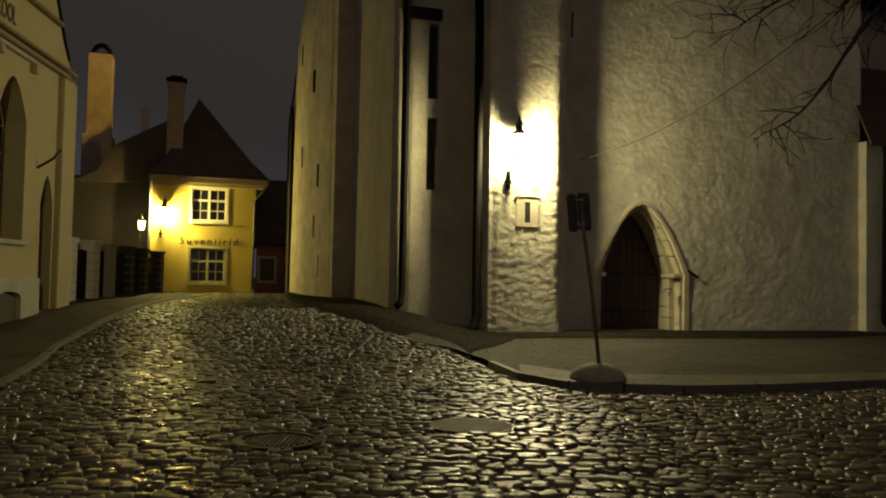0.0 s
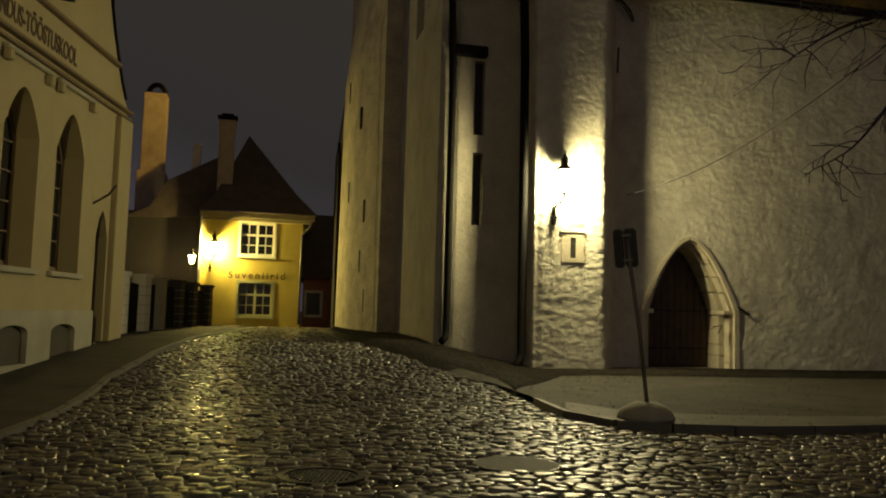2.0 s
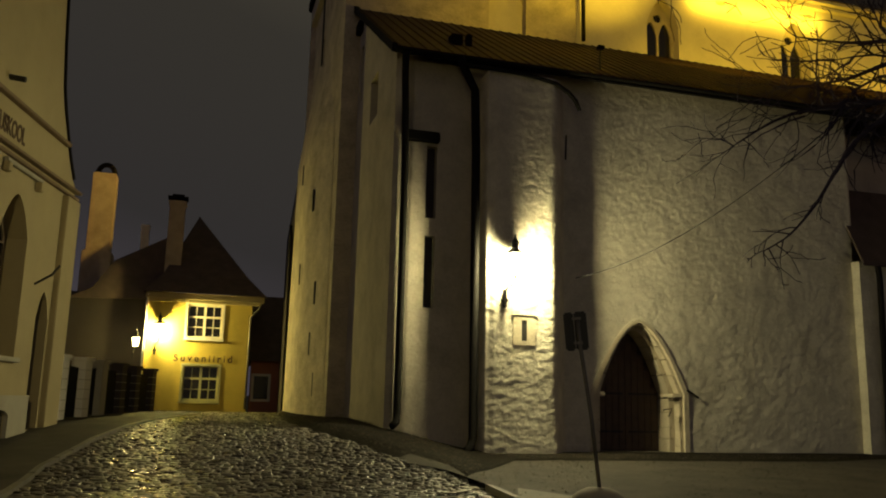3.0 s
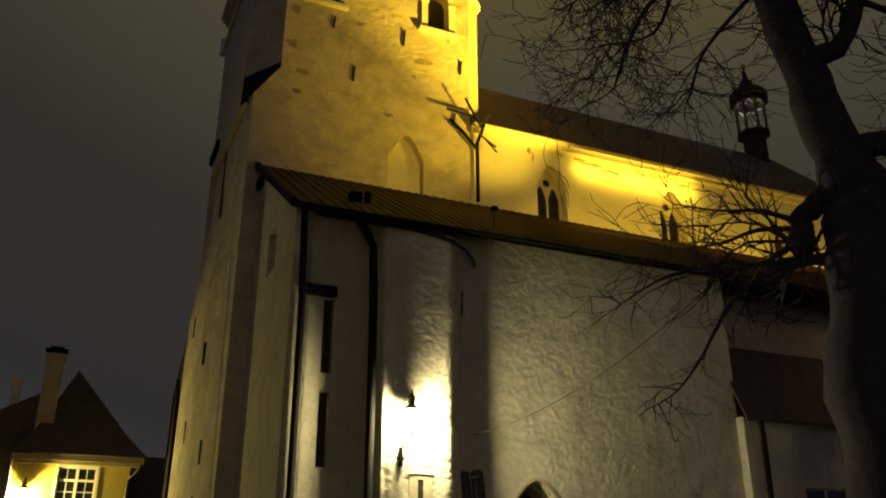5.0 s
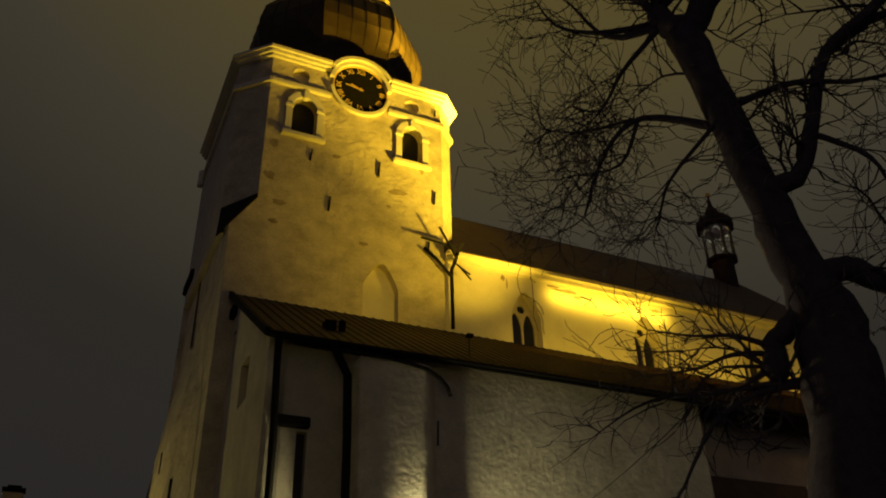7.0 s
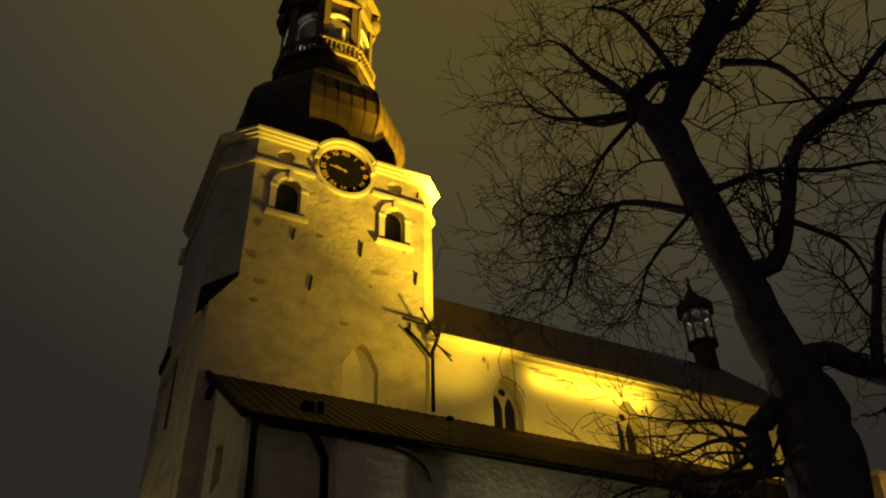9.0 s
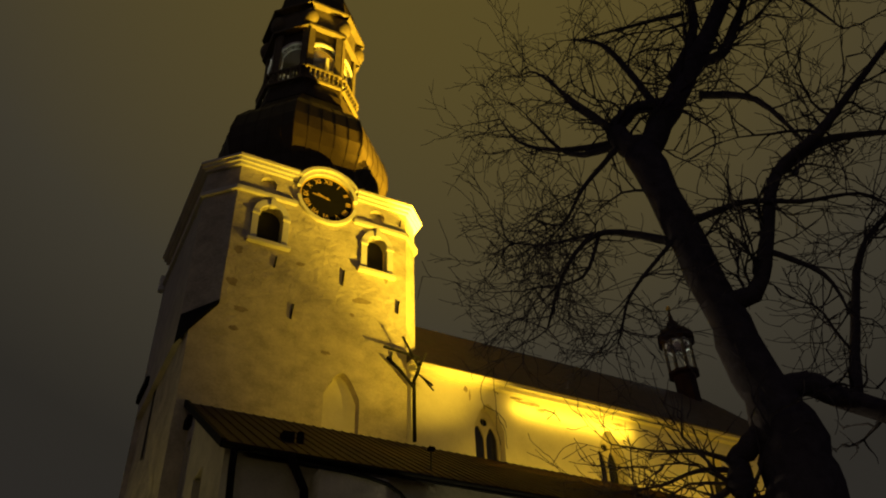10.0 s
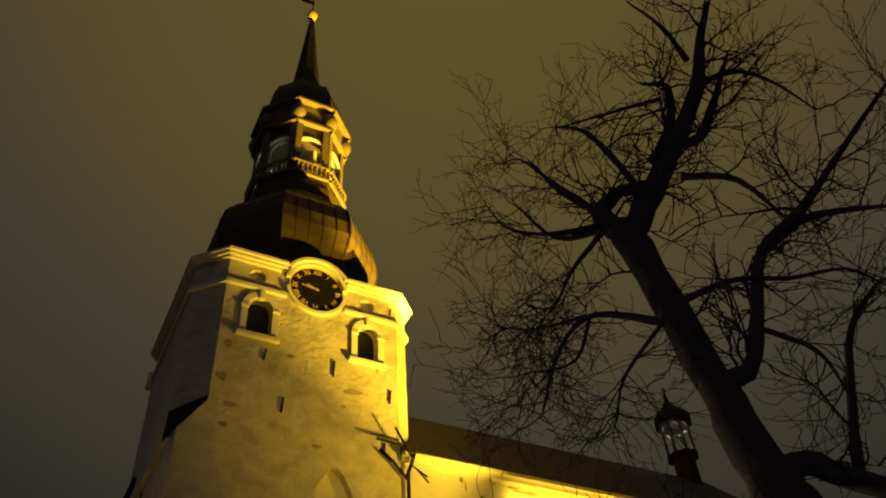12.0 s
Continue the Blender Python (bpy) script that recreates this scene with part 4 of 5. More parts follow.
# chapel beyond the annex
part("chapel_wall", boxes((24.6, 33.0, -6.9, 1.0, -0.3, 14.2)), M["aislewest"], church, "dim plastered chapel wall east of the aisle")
part("chapel_cornice", boxes((24.35, 33.2, -7.15, 1.0, 14.2, 14.45), (24.48, 33.1, -7.02, 1.0, 14.0, 14.2), bevel=0.03), M["stone"], church, "moulded chapel cornice")
# annex at the east end
AN0, AN1, AND = 13.1, 18.4, -6.95
part("annex_wall", panel(rect(AN0, AN1, -0.3, 6.7), [rect(15.6, 17.8, 2.6, 4.3)], 0.5, True, AND), M["limewash"], church, "pale plastered annex wall")
part("annex_side", panel([(AND, -0.3), (AND + 3, -0.3), (AND + 3, 6.7), (AND, 6.7)], [], -0.4, False, AN1), M["limewash"], church)
part("annex_roof", solid([[(AN0 - 0.1, AND - 0.3, 6.65), (AN1 + 0.4, AND - 0.3, 6.65), (AN1 + 0.4, AND + 1.1, 9.6), (AN0 - 0.1, AND + 1.1, 9.6)], [(AN0 - 0.1, AND - 0.3, 6.5), (AN0 - 0.1, AND + 1.1, 9.45), (AN1 + 0.4, AND + 1.1, 9.45), (AN1 + 0.4, AND - 0.3, 6.5)], [(AN0 - 0.1, AND - 0.3, 6.5), (AN1 + 0.4, AND - 0.3, 6.5), (AN1 + 0.4, AND - 0.3, 6.65), (AN0 - 0.1, AND - 0.3, 6.65)], [(AN0 - 0.1, AND - 0.3, 6.5), (AN0 - 0.1, AND - 0.3, 6.65), (AN0 - 0.1, AND + 1.1, 9.6), (AN0 - 0.1, AND + 1.1, 9.45)]]), M["tile"], church, "dark annex roof")
aw = part("annex_window", panel(rect(15.5, 17.9, 2.5, 4.4), [rect(15.65, 16.65, 2.65, 4.25), rect(16.75, 17.75, 2.65, 4.25)], 0.08, True, AND + 0.12), M["white"], church, "white-framed annex window")
part("pane", boxes((15.6, 17.8, AND + 0.17, AND + 0.19, 2.6, 4.3)), M["pane"], aw)
part("downpipe", tube([(13.6, AND - 0.3, 6.5), (13.75, AND - 0.2, 6.1), (13.72, AND - 0.14, 0.5), (13.9, AND - 0.3, 0.2)], 0.1, 8), M["black"], church, "black downpipe", True)


# ---- lanterns ----
def wall_lantern(name, m, label, glass, size=1.0, reach=0.48):
    """A street lantern on a scrolled bracket; the wall is at y = reach * size, the bracket's foot hangs at the left below."""
    top = root(name, m, label, "lantern")
    k = size
    part("cap", lathe([(0.36 * k, 0.42 * k), (0.27 * k, 0.5 * k), (0.13 * k, 0.6 * k), (0.13 * k, 0.78 * k), (0.17 * k, 0.8 * k), (0.09 * k, 0.9 * k), (0.04 * k, 1.0 * k), (0.02 * k, 1.12 * k)], 6), M["iron"], top)
    part("glass", lathe([(0.17 * k, -0.32 * k), (0.30 * k, 0.40 * k)], 6), glass, top, "lit lamp glass").visible_shadow = False
    for q in range(6):
        a = q * math.pi / 3
        part("frame_bar", tube([(0.18 * k * math.cos(a), 0.18 * k * math.sin(a), -0.33 * k), (0.315 * k * math.cos(a), 0.315 * k * math.sin(a), 0.42 * k)], 0.012 * k, 5), M["iron"], top)
    part("base_cup", lathe([(0.175 * k, -0.32 * k), (0.175 * k, -0.34 * k), (0.06 * k, -0.38 * k), (0.04 * k, -0.52 * k)], 6), M["iron"], top)
    part("bracket", tube([(0, 0, -0.5 * k), (-0.02 * k, (reach - 0.37) * k, -0.62 * k), (-0.1 * k, (reach - 0.2) * k, -0.66 * k), (-0.2 * k, (reach - 0.06) * k, -0.82 * k)], 0.035 * k, 6), M["iron"], top)
    part("scroll", tube([(-0.1 * k + 0.13 * k * math.cos(a) * (1 - a / 9), (reach - 0.28) * k, -0.78 * k + 0.13 * k * math.sin(a) * (1 - a / 9)) for a in np.linspace(0, 6.5, 20)], 0.02 * k, 5), M["iron"], top)
    part("foot", boxes((-0.26 * k, -0.14 * k, (reach - 0.14) * k, reach * k, -1.4 * k, -0.75 * k), (-0.32 * k, -0.08 * k, (reach - 0.12) * k, reach * k, -1.2 * k, -1.08 * k), bevel=0.02 * k), M["iron"], top)
    return top


wall_lantern("wall_lantern", CH @ pose(LAMP_S, LAMP_D, LAMP_Z), "lit wrought-iron wall lantern on the church buttress", M["lampglass"], 0.85, 0.5)

# ---- shop ----
SH = pose(-11.8, 40.3, 0, 0, 0, 16.3)
shop = root("shop_house", SH, "small ochre-yellow souvenir shop with steep hipped roof", "house")
L0, L1, EZ = -2.55, 2.42, 6.4
part("wall", panel(rect(L0, L1, 0.3, EZ), [rect(-0.66, 1.0, 4.3, 5.9), rect(-0.66, 1.0, 1.27, 2.92)], 0.4, True, 0.0), M["yellow"], shop, "ochre plastered front")
part("side_wall", panel([(0.4, 0.3), (12, 0.3), (12, EZ), (0.4, EZ)], [], 0.4, False, L0), M["yellow"], shop)
part("side_wall", panel([(0.4, 0.3), (12, 0.3), (12, EZ), (0.4, EZ)], [], -0.4, False, L1), M["yellow"], shop)
part("eave_cornice", boxes((L0 - 0.1, L1 + 0.55, -0.32, 0.1, 6.12, 6.42), (L0 - 0.05, L1 + 0.4, -0.2, 0.1, 5.98, 6.12), bevel=0.02), M["cream"], shop, "pale boarded eave")
part("side_eave", boxes((L1, L1 + 0.55, 0.1, 12, 6.2, 6.42)), M["white"], shop)
e0, e1, apx = L0 - 0.2, L1 + 0.65, Vector((-0.5, 3.6, 11.1))
q0, q1 = Vector((e0 + 0.8, 0.62, 7.5)), Vector((e1 - 0.95, 0.62, 7.5))
part("roof", solid([[(e0, -0.45, 6.42), (e1, -0.45, 6.42), q1, q0], [q0, q1, apx], [(e1, -0.45, 6.42), (e1, 12, 6.42), (q1.x, 12, 7.5), q1], [q1, (q1.x, 12, 7.5), (apx.x, 12, 11.1), apx], [(e0, 12, 6.42), (e0, -0.45, 6.42), q0, (q0.x, 12, 7.5)], [(q0.x, 12, 7.5), q0, apx, (apx.x, 12, 11.1)], [(e0, -0.45, 6.4), (e0, 12, 6.4), (e1, 12, 6.4), (e1, -0.45, 6.4)]]), M["tile"], shop, "steep dark tiled hipped roof")


def casement(parent, x0, x1, z0, z1, y, paint, label="white-painted casement window"):
    """A two-leaf casement with an upper transom, bars and panes."""
    w = part("window", panel(rect(x0 - 0.11, x1 + 0.11, z0 - 0.1, z1 + 0.1), [rect(x0, x1, z0, z1)], 0.06, True, y - 0.03), paint, parent, label)
    c, tz = (x0 + x1) / 2, z0 + (z1 - z0) * 0.63
    part("frame", boxes((x0, x0 + 0.07, y + 0.08, y + 0.15, z0, z1), (x1 - 0.07, x1, y + 0.08, y + 0.15, z0, z1), (c - 0.06, c + 0.06, y + 0.06, y + 0.15, z0, z1), (x0 + 0.07, x1 - 0.07, y + 0.07, y + 0.15, tz - 0.05, tz + 0.05), (x0 + 0.07, x1 - 0.07, y + 0.08, y + 0.15, z0, z0 + 0.07), (x0 + 0.07, x1 - 0.07, y + 0.08, y + 0.15, z1 - 0.07, z1)), paint, w)
    for a, b in ((x0 + 0.07, c - 0.06), (c + 0.06, x1 - 0.07)):
        m = (a + b) / 2
        part("glazing_bar", boxes((m - 0.018, m + 0.018, y + 0.09, y + 0.14, z0 + 0.07, z1 - 0.07), (a, b, y + 0.092, y + 0.138, (z0 + tz) / 2 - 0.018, (z0 + tz) / 2 + 0.018)), paint, w)
        for g0, g1 in ((z0, tz), (tz, z1)):
            part("pane", boxes((a, b, y + 0.112, y + 0.118, g0 + 0.05, g1 - 0.05)), M["pane"], w)
    part("sill", boxes((x0 - 0.14, x1 + 0.14, y - 0.1, y + 0.02, z0 - 0.16, z0 - 0.1), bevel=0.01), paint, w)
    return w


casement(shop, -0.66, 1.0, 4.3, 5.9, 0.0, M["white"])
casement(shop, -0.66, 1.0, 1.27, 2.92, 0.0, M["sage"], "sage-painted casement window")
part("room", boxes((L0 + 0.5, L1 - 0.5, 0.6, 3.0, 0.8, 6.0)), M["dark"], shop)
part("downpipe", tube([(L1 + 0.5, -0.25, 6.3), (L1 + 0.3, -0.15, 5.8), (L1 - 0.06, -0.12, 5.4), (L1 - 0.06, -0.12, 0.9)], 0.055, 8), M["steel"], shop, "grey downpipe", True)
part("downpipe", tube([(L0 + 0.02, -0.3, 6.3), (L0 - 0.02, -0.1, 5.9), (L0 - 0.02, -0.1, 0.9)], 0.05, 8), M["white"], shop, "pale downpipe", True)
part("chimney", boxes((-1.98, -1.21, 1.0, 1.8, 7.2, 11.28), (-2.03, -1.16, 0.95, 1.85, 11.1, 11.3)), M["chimney"], shop, "plastered chimney")
part("chimney_cap", boxes((-1.85, -1.34, 1.1, 1.7, 11.3, 11.45), (-2.1, -1.1, 0.9, 1.9, 11.45, 11.52), (-1.9, -1.3, 1.1, 1.7, 11.52, 11.66)), M["black"], shop)
text = bpy.data.curves.new("lettering", "FONT")
text.body, text.size, text.align_x, text.align_y, text.extrude, text.offset, text.space_character = "Suveniirid", 0.48, "CENTER", "BOTTOM_BASELINE", 0.002, 0.008, 1.42
letters = new("lettering", text)
letters.parent, letters["label"] = shop, "dark painted shop lettering Suveniirid"
letters.matrix_local = pose(0.23, -0.02, 3.12, 90, 0, 0)
text.materials.append(M["letters"])
SL = SH @ pose(-1.9, -0.4, 4.5)
wall_lantern("wall_lantern", SL, "lit iron wall lantern on the yellow shop front", M["shopglass"], 0.8)

# red-brown house behind the shop
red = root("side_house", SH @ pose(2.7, 2.5, 0), "low red-brown house with a dark roof beside the shop", "house")
part("wall", panel(rect(0, 6, 0.3, 3.4), [rect(0.15, 0.95, 1.35, 2.6)], 0.4, True, 0.0), M["red"], red)
part("roof", solid([[(-0.1, -0.3, 3.35), (6, -0.3, 3.35), (6, 3.5, 7.2), (-0.1, 3.5, 7.2)], [(-0.1, 7, 3.35), (-0.1, 3.5, 7.2), (6, 3.5, 7.2), (6, 7, 3.35)], [(-0.1, -0.3, 3.35), (-0.1, 3.5, 7.2), (-0.1, 7, 3.35)], [(-0.1, -0.3, 3.3), (-0.1, 7, 3.3), (6, 7, 3.3), (6, -0.3, 3.3)]]), M["tile"], red, "dark tiled roof")
rw = part("window", panel(rect(0.05, 1.05, 1.25, 2.7), [rect(0.18, 0.92, 1.38, 2.57)], 0.1, True, -0.05), M["white"], red)
part("pane", boxes((0.15, 0.95, 0.03, 0.05, 1.35, 2.6)), M["pane"], rw)

# long dark house behind the fence
long_house = root("long_house", SH @ pose(-2.75, 1.4, 0), "long dark plastered house with a tiled roof", "house")
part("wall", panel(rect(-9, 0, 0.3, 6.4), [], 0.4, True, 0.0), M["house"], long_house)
gable = [(-9, 5.9), (-3.3, 6.2), (-2.46, 6.6), (-1.6, 8.0), (0.9, 9.4), (0.9, 6.2)]
part("roof", solid([[(x, -0.35, z) for x, z in gable], [(x, 9, z) for x, z in gable[::-1]]] + [[(a[0], -0.35, a[1]), (a[0], 9, a[1]), (b[0], 9, b[1]), (b[0], -0.35, b[1])] for a, b in zip(gable, gable[1:] + gable[:1])]), M["tile"], long_house, "dark tiled roof")
ch2 = part("chimney", boxes((-3.16, -2.02, 0.8, 1.9, 5.0, 12.72), bevel=0.03), M["chimney"], long_house, "tall plastered chimney lit orange")
part("chimney_base", boxes((-3.3, -1.9, 0.6, 2.2, 5.0, 8.6), bevel=0.05), M["chimney"], ch2)
part("chimney_cowl", tube([(-2.58 + 0.42 * math.cos(a), 1.35, 12.72 + 0.55 * math.sin(a)) for a in np.linspace(0, math.pi, 12)], 0.13, 6), M["black"], ch2)
part("chimney", boxes((-0.74, -0.33, 3.0, 3.4, 8.0, 10.5), (-0.78, -0.29, 2.96, 3.44, 10.4, 10.55), bevel=0.01), M["white"], long_house, "small white chimney")
wall_lantern("street_lantern", SH @ pose(-2.9, -0.6, 3.9), "small lit lantern at the house corner", M["shopglass"], 0.55)

# fence with posts and dark gate leaves
fence = root("fence", pose(0, 0, 0), "pale masonry posts with dark wooden gate panels", "fence")
F0, F1 = Vector((-11.0, 23.8)), Vector((-13.2, 38.8))
stops = [0.0, 0.163, 0.30, 0.49, 0.655, 0.875, 1.0]
for i, k0 in enumerate(stops[:-1]):
    p, q = F0.lerp(F1, k0), F0.lerp(F1, stops[i + 1])
    z = gz(p.x, p.y)
    tone = M["white"] if i < 2 else M["plinth"] if i < 3 else M["house"]
    post = part("post", boxes((p.x - 0.24, p.x + 0.24, p.y - 0.24, p.y + 0.24, z, z + 1.78), bevel=0.02), tone, fence)
    part("post_cap", boxes((p.x - 0.3, p.x + 0.3, p.y - 0.3, p.y + 0.3, z + 1.78, z + 1.9), bevel=0.03), tone, post)
    for h in range(1, 6):
        part("joint", boxes((p.x - 0.245, p.x + 0.245, p.y - 0.245, p.y + 0.245, z + h * 0.3 - 0.008, z + h * 0.3 + 0.008)), M["plinth"], post)
    way = (q - p).normalized()
    gap = (q - p).length - 0.6
    n_b = max(3, int(gap / 0.16))
    for k in range(n_b):
        a = p + way * (0.3 + gap * k / n_b)
        e = p + way * (0.3 + gap * (k + 0.92) / n_b)
        top = z + 1.6 + random.uniform(-0.01, 0.01)
        bm = bmesh.new()
        lo = [bm.verts.new((v.x - dx, v.y, z + 0.06)) for v, dx in ((a, 0), (e, 0), (e, 0.04), (a, 0.04))]
        hi = [bm.verts.new((v.co.x, v.co.y, top)) for v in lo]
        for m in range(4):
            bm.faces.new((lo[m], lo[(m + 1) % 4], hi[(m + 1) % 4], hi[m]))
        bm.faces.new(hi)
        part("plank", bm, M["black"], fence)

# ---- school house ----
SC = pose(-10.4, 22.4, 0, 0, 0, 5.2)
school = root("school_house", SC, "cream plastered school house with tall arched windows and lettering", "house")
ybays = [-6.0, -3.55, -8.45, -10.9, -13.35]
s_holes = [rect(-1.75, -0.95, 0.6, 3.3)[:2] + [(-0.95, 3.4), (-1.15, 3.9), (-1.35, 4.1), (-1.55, 3.9), (-1.75, 3.4)]]
for yb in ybays:
    s_holes.append(arched(yb - 0.78, yb + 0.78, 2.35, 5.2, 6.15, True))
    s_holes.append(arched(yb - 0.7, yb + 0.62, 0.3, 0.95, 1.13, False))
volute = [(-0.02, 7.2), (-0.25, 7.38), (-0.62, 7.82), (-1.0, 8.4), (-1.35, 9.0), (-1.6, 9.55), (-1.85, 10.7), (-2.05, 12.0), (-2.15, 14.0)]
s_holes.append(rect(-7.75, -6.3, 8.55, 11.2))
part("wall", panel([(-20, -0.1), (0, -0.1), (0, 7.2)] + volute[1:] + [(-20, 14.0)], s_holes, -0.7, False, 0.0), M["cream"], school, "cream plastered street front with a curved gable")
part("upper_window", boxes((-0.6, -0.5, -7.9, -6.1, 8.4, 11.3)), M["pane"], school, "dark upper window")
part("end_wall", panel(rect(-9, -0.702, -0.1, 7.0), [], -0.4, True, 0.0), M["cream"], school)
part("inside", boxes((-1.4, -1.1, -20, -0.2, 0, 8)), M["dark"], school)
part("plinth", panel(rect(-20, -1.85, -0.1, 1.45), [arched(yb - 0.7, yb + 0.62, 0.3, 0.95, 1.13, False) for yb in ybays], 0.1, False, 0.0), M["plinth"], school, "grey plinth with basement windows")
part("pilaster", boxes((0.0, 0.16, -0.85, 0.1, 0.35, 6.8), bevel=0.02), M["cream"], school)
# brown stands in for the shadow line under each moulding
for z0, z1, w, end in ((6.84, 6.92, 0.12, 0.1), (7.02, 7.1, 0.18, 0.1), (8.1, 8.2, 0.16, -1.0)):
    part("cornice", boxes((0.0, w, -20, end, z0, z1), bevel=0.015), M["frame"], school, "moulded cornice, coloured dark for the shadow line beneath")
part("gable_coping", tube([(0.03, a, b + 0.03) for a, b in volute[1:]], 0.045, 6), M["black"], school, "dark coping along the curved gable")
part("water_spout", tube([(-0.05, -4.75, 8.62), (0.35, -4.75, 8.56)], 0.07, 8), M["iron"], school, "short dark water spout")
for yb in ybays:
    sw = part("window", panel(arched(yb - 0.78, yb + 0.78, 2.35, 5.2, 6.15, True), [arched(yb - 0.66, yb - 0.05, 2.5, 5.0, 5.6), arched(yb + 0.05, yb + 0.66, 2.5, 5.0, 5.6)], -0.08, False, -0.5), M["frame"], school, "tall dark-framed pointed window")
    part("pane", boxes((-0.56, -0.54, yb - 0.7, yb + 0.7, 2.45, 5.8)), M["pane"], sw)
    part("glazing_bar", boxes(*[(-0.53, -0.49, yb - 0.66, yb + 0.66, z, z + 0.04) for z in (3.1, 3.75, 4.4, 5.05)]), M["frame"], sw)
    part("sill", boxes((-0.02, 0.12, yb - 0.9, yb + 0.9, 2.22, 2.34), bevel=0.015), M["plinth"], sw)
    for k in (-1, 1):
        part("label_stop", boxes((0.0, 0.16, yb + k * 0.95 - 0.1, yb + k * 0.95 + 0.1, 6.45, 6.68), bevel=0.02), M["cream"], sw)
    part("hood_mould", boxes((0.0, 0.13, yb - 1.05, yb + 1.05, 6.68, 6.78), bevel=0.02), M["plinth"], sw)
    part("basement_window", boxes((-0.08, -0.03, yb - 0.75, yb + 0.68, 0.25, 1.15)), M["asphalt"], school, "boarded basement window")
part("door", boxes((-0.4, -0.34, -1.8, -0.9, 0.5, 4.2)), M["black"], school, "dark recessed doorway")
part("door_bracket", tube([(0.0, -2.06, 4.2), (0.4, -2.06, 4.45), (0.55, -2.0, 4.7)], 0.03, 6), M["iron"], school)
text = bpy.data.curves.new("lettering", "FONT")
text.body, text.size, text.align_x, text.extrude, text.offset = "NDUS-TÖÖSTUSKOOL", 0.58, "RIGHT", 0.006, 0.012
sign_text = new("lettering", text)
sign_text.parent, sign_text["label"] = school, "dark painted capitals NDUS-TÖÖSTUSKOOL on the frieze"
sign_text.matrix_local = pose(0.012, -3.6, 7.33, 90, 0, 90) @ Matrix.Diagonal((0.62, 1, 1, 1))
text.materials.append(M["letters"])
part("roof", prism([(-0.71, -20), (-0.71, -0.35), (-9.4, -0.35), (-9.4, -20)], 6.9, 7.0), M["dark"], school)
part("roof", solid([[(-0.71, 0.2, 7.0), (-9.4, 0.2, 7.0), (-9.4, -10, 13.4), (-0.71, -10, 13.4)], [(-0.71, -20, 7.0), (-0.71, -10, 13.4), (-9.4, -10, 13.4), (-9.4, -20, 7.0)], [(-0.71, 0.2, 7.0), (-0.71, -10, 13.4), (-0.71, -20, 7.0)], [(-9.4, 0.2, 7.0), (-9.4, -20, 7.0), (-9.4, -10, 13.4)]]), M["tile"], school, "dark tiled roof")

# ---- floodlight fixtures ----
for s_, d_, z_ in ((3.4, -6.6, 13.3), (13.9, -6.6, 12.9)):
    fl = root("floodlight", CH @ pose(s_, d_, z_), "small black floodlight fixed to the church", "floodlight", "church floodlights")
    part("housing", boxes((-0.12, 0.12, -0.1, 0.1, -0.06, 0.06), bevel=0.02), M["black"], fl)
    foot = 0.05
    part("arm", tube([(0, 0, -0.05), (0, foot * 0.5, -0.2), (0, foot, -0.3 if foot > 0.5 else -0.75)], 0.03, 6), M["iron"], fl)

# ---- tree ----
TREE = pose(9.63, 14.01, 0.0, 0, 0, -34.5)
tree = root("tree", TREE, "bare old linden with a leaning dark trunk and dense twigs", "tree")
rnd = random.Random(7)
BOUGHS = {}
BOUGHS["trunk"] = ([(0.3, 0, -0.2), (0.32, 0, 1.5), (0.35, 0, 4.7), (0.5, 0.1, 6.6), (0.62, 0.1, 7.5), (0.62, 0.1, 8.4), (0.46, 0.1, 9.6), (0.30, 0.1, 10.5), (0.02, 0, 12.1), (-0.38, 0, 14.6), (-0.87, 0, 17.2)], [1.15, 0.95, 0.85, 0.72, 0.76, 0.67, 0.53, 0.47, 0.44, 0.42, 0.46])
BOUGHS["leader"] = ([(-0.87, 0, 17.0), (0.16, 0.2, 18.6), (1.26, 0.3, 20.3), (2.5, 0.3, 22.4), (3.2, 0.2, 24.5), (4.0, 0.2, 26.3)], [0.42, 0.34, 0.29, 0.23, 0.16, 0.08])
BOUGHS["knee"] = ([(-0.8, 0, 17.3), (-1.37, -0.1, 18.0), (-0.85, 0, 18.8), (0.24, 0.2, 18.95)], [0.38, 0.29, 0.19, 0.18])
BOUGHS["leader_fork"] = ([(1.26, 0.3, 20.3), (1.95, 0.5, 20.4), (2.7, 0.8, 21.8), (3.9, 1.0, 24.3)], [0.20, 0.17, 0.14, 0.05])
BOUGHS["east_limb"] = ([(0.08, 0, 12.0), (0.8, -0.1, 11.95), (1.32, -0.2, 12.9), (2.1, -0.3, 14.9), (3.36, -0.5, 15.7), (4.9, -0.6, 17.1), (6.6, -0.8, 18.6)], [0.27, 0.21, 0.17, 0.15, 0.12, 0.08, 0.04])
BOUGHS["east_spray"] = ([(2.15, -0.3, 15.0), (3.7, 0.2, 15.95), (5.6, 0.6, 15.8)], [0.15, 0.11, 0.04])
BOUGHS["low_limb"] = ([(0.6, 0.1, 9.6), (1.25, 0.35, 9.75), (2.1, 0.6, 9.25), (3.2, 0.8, 8.75), (4.6, 1.0, 9.4)], [0.3, 0.26, 0.24, 0.2, 0.1])
BOUGHS["low_limb_rise"] = ([(2.1, 0.6, 9.2), (2.57, 0.6, 10.8), (3.3, 0.5, 12.7), (4.4, 0.4, 13.7)], [0.14, 0.11, 0.08, 0.03])
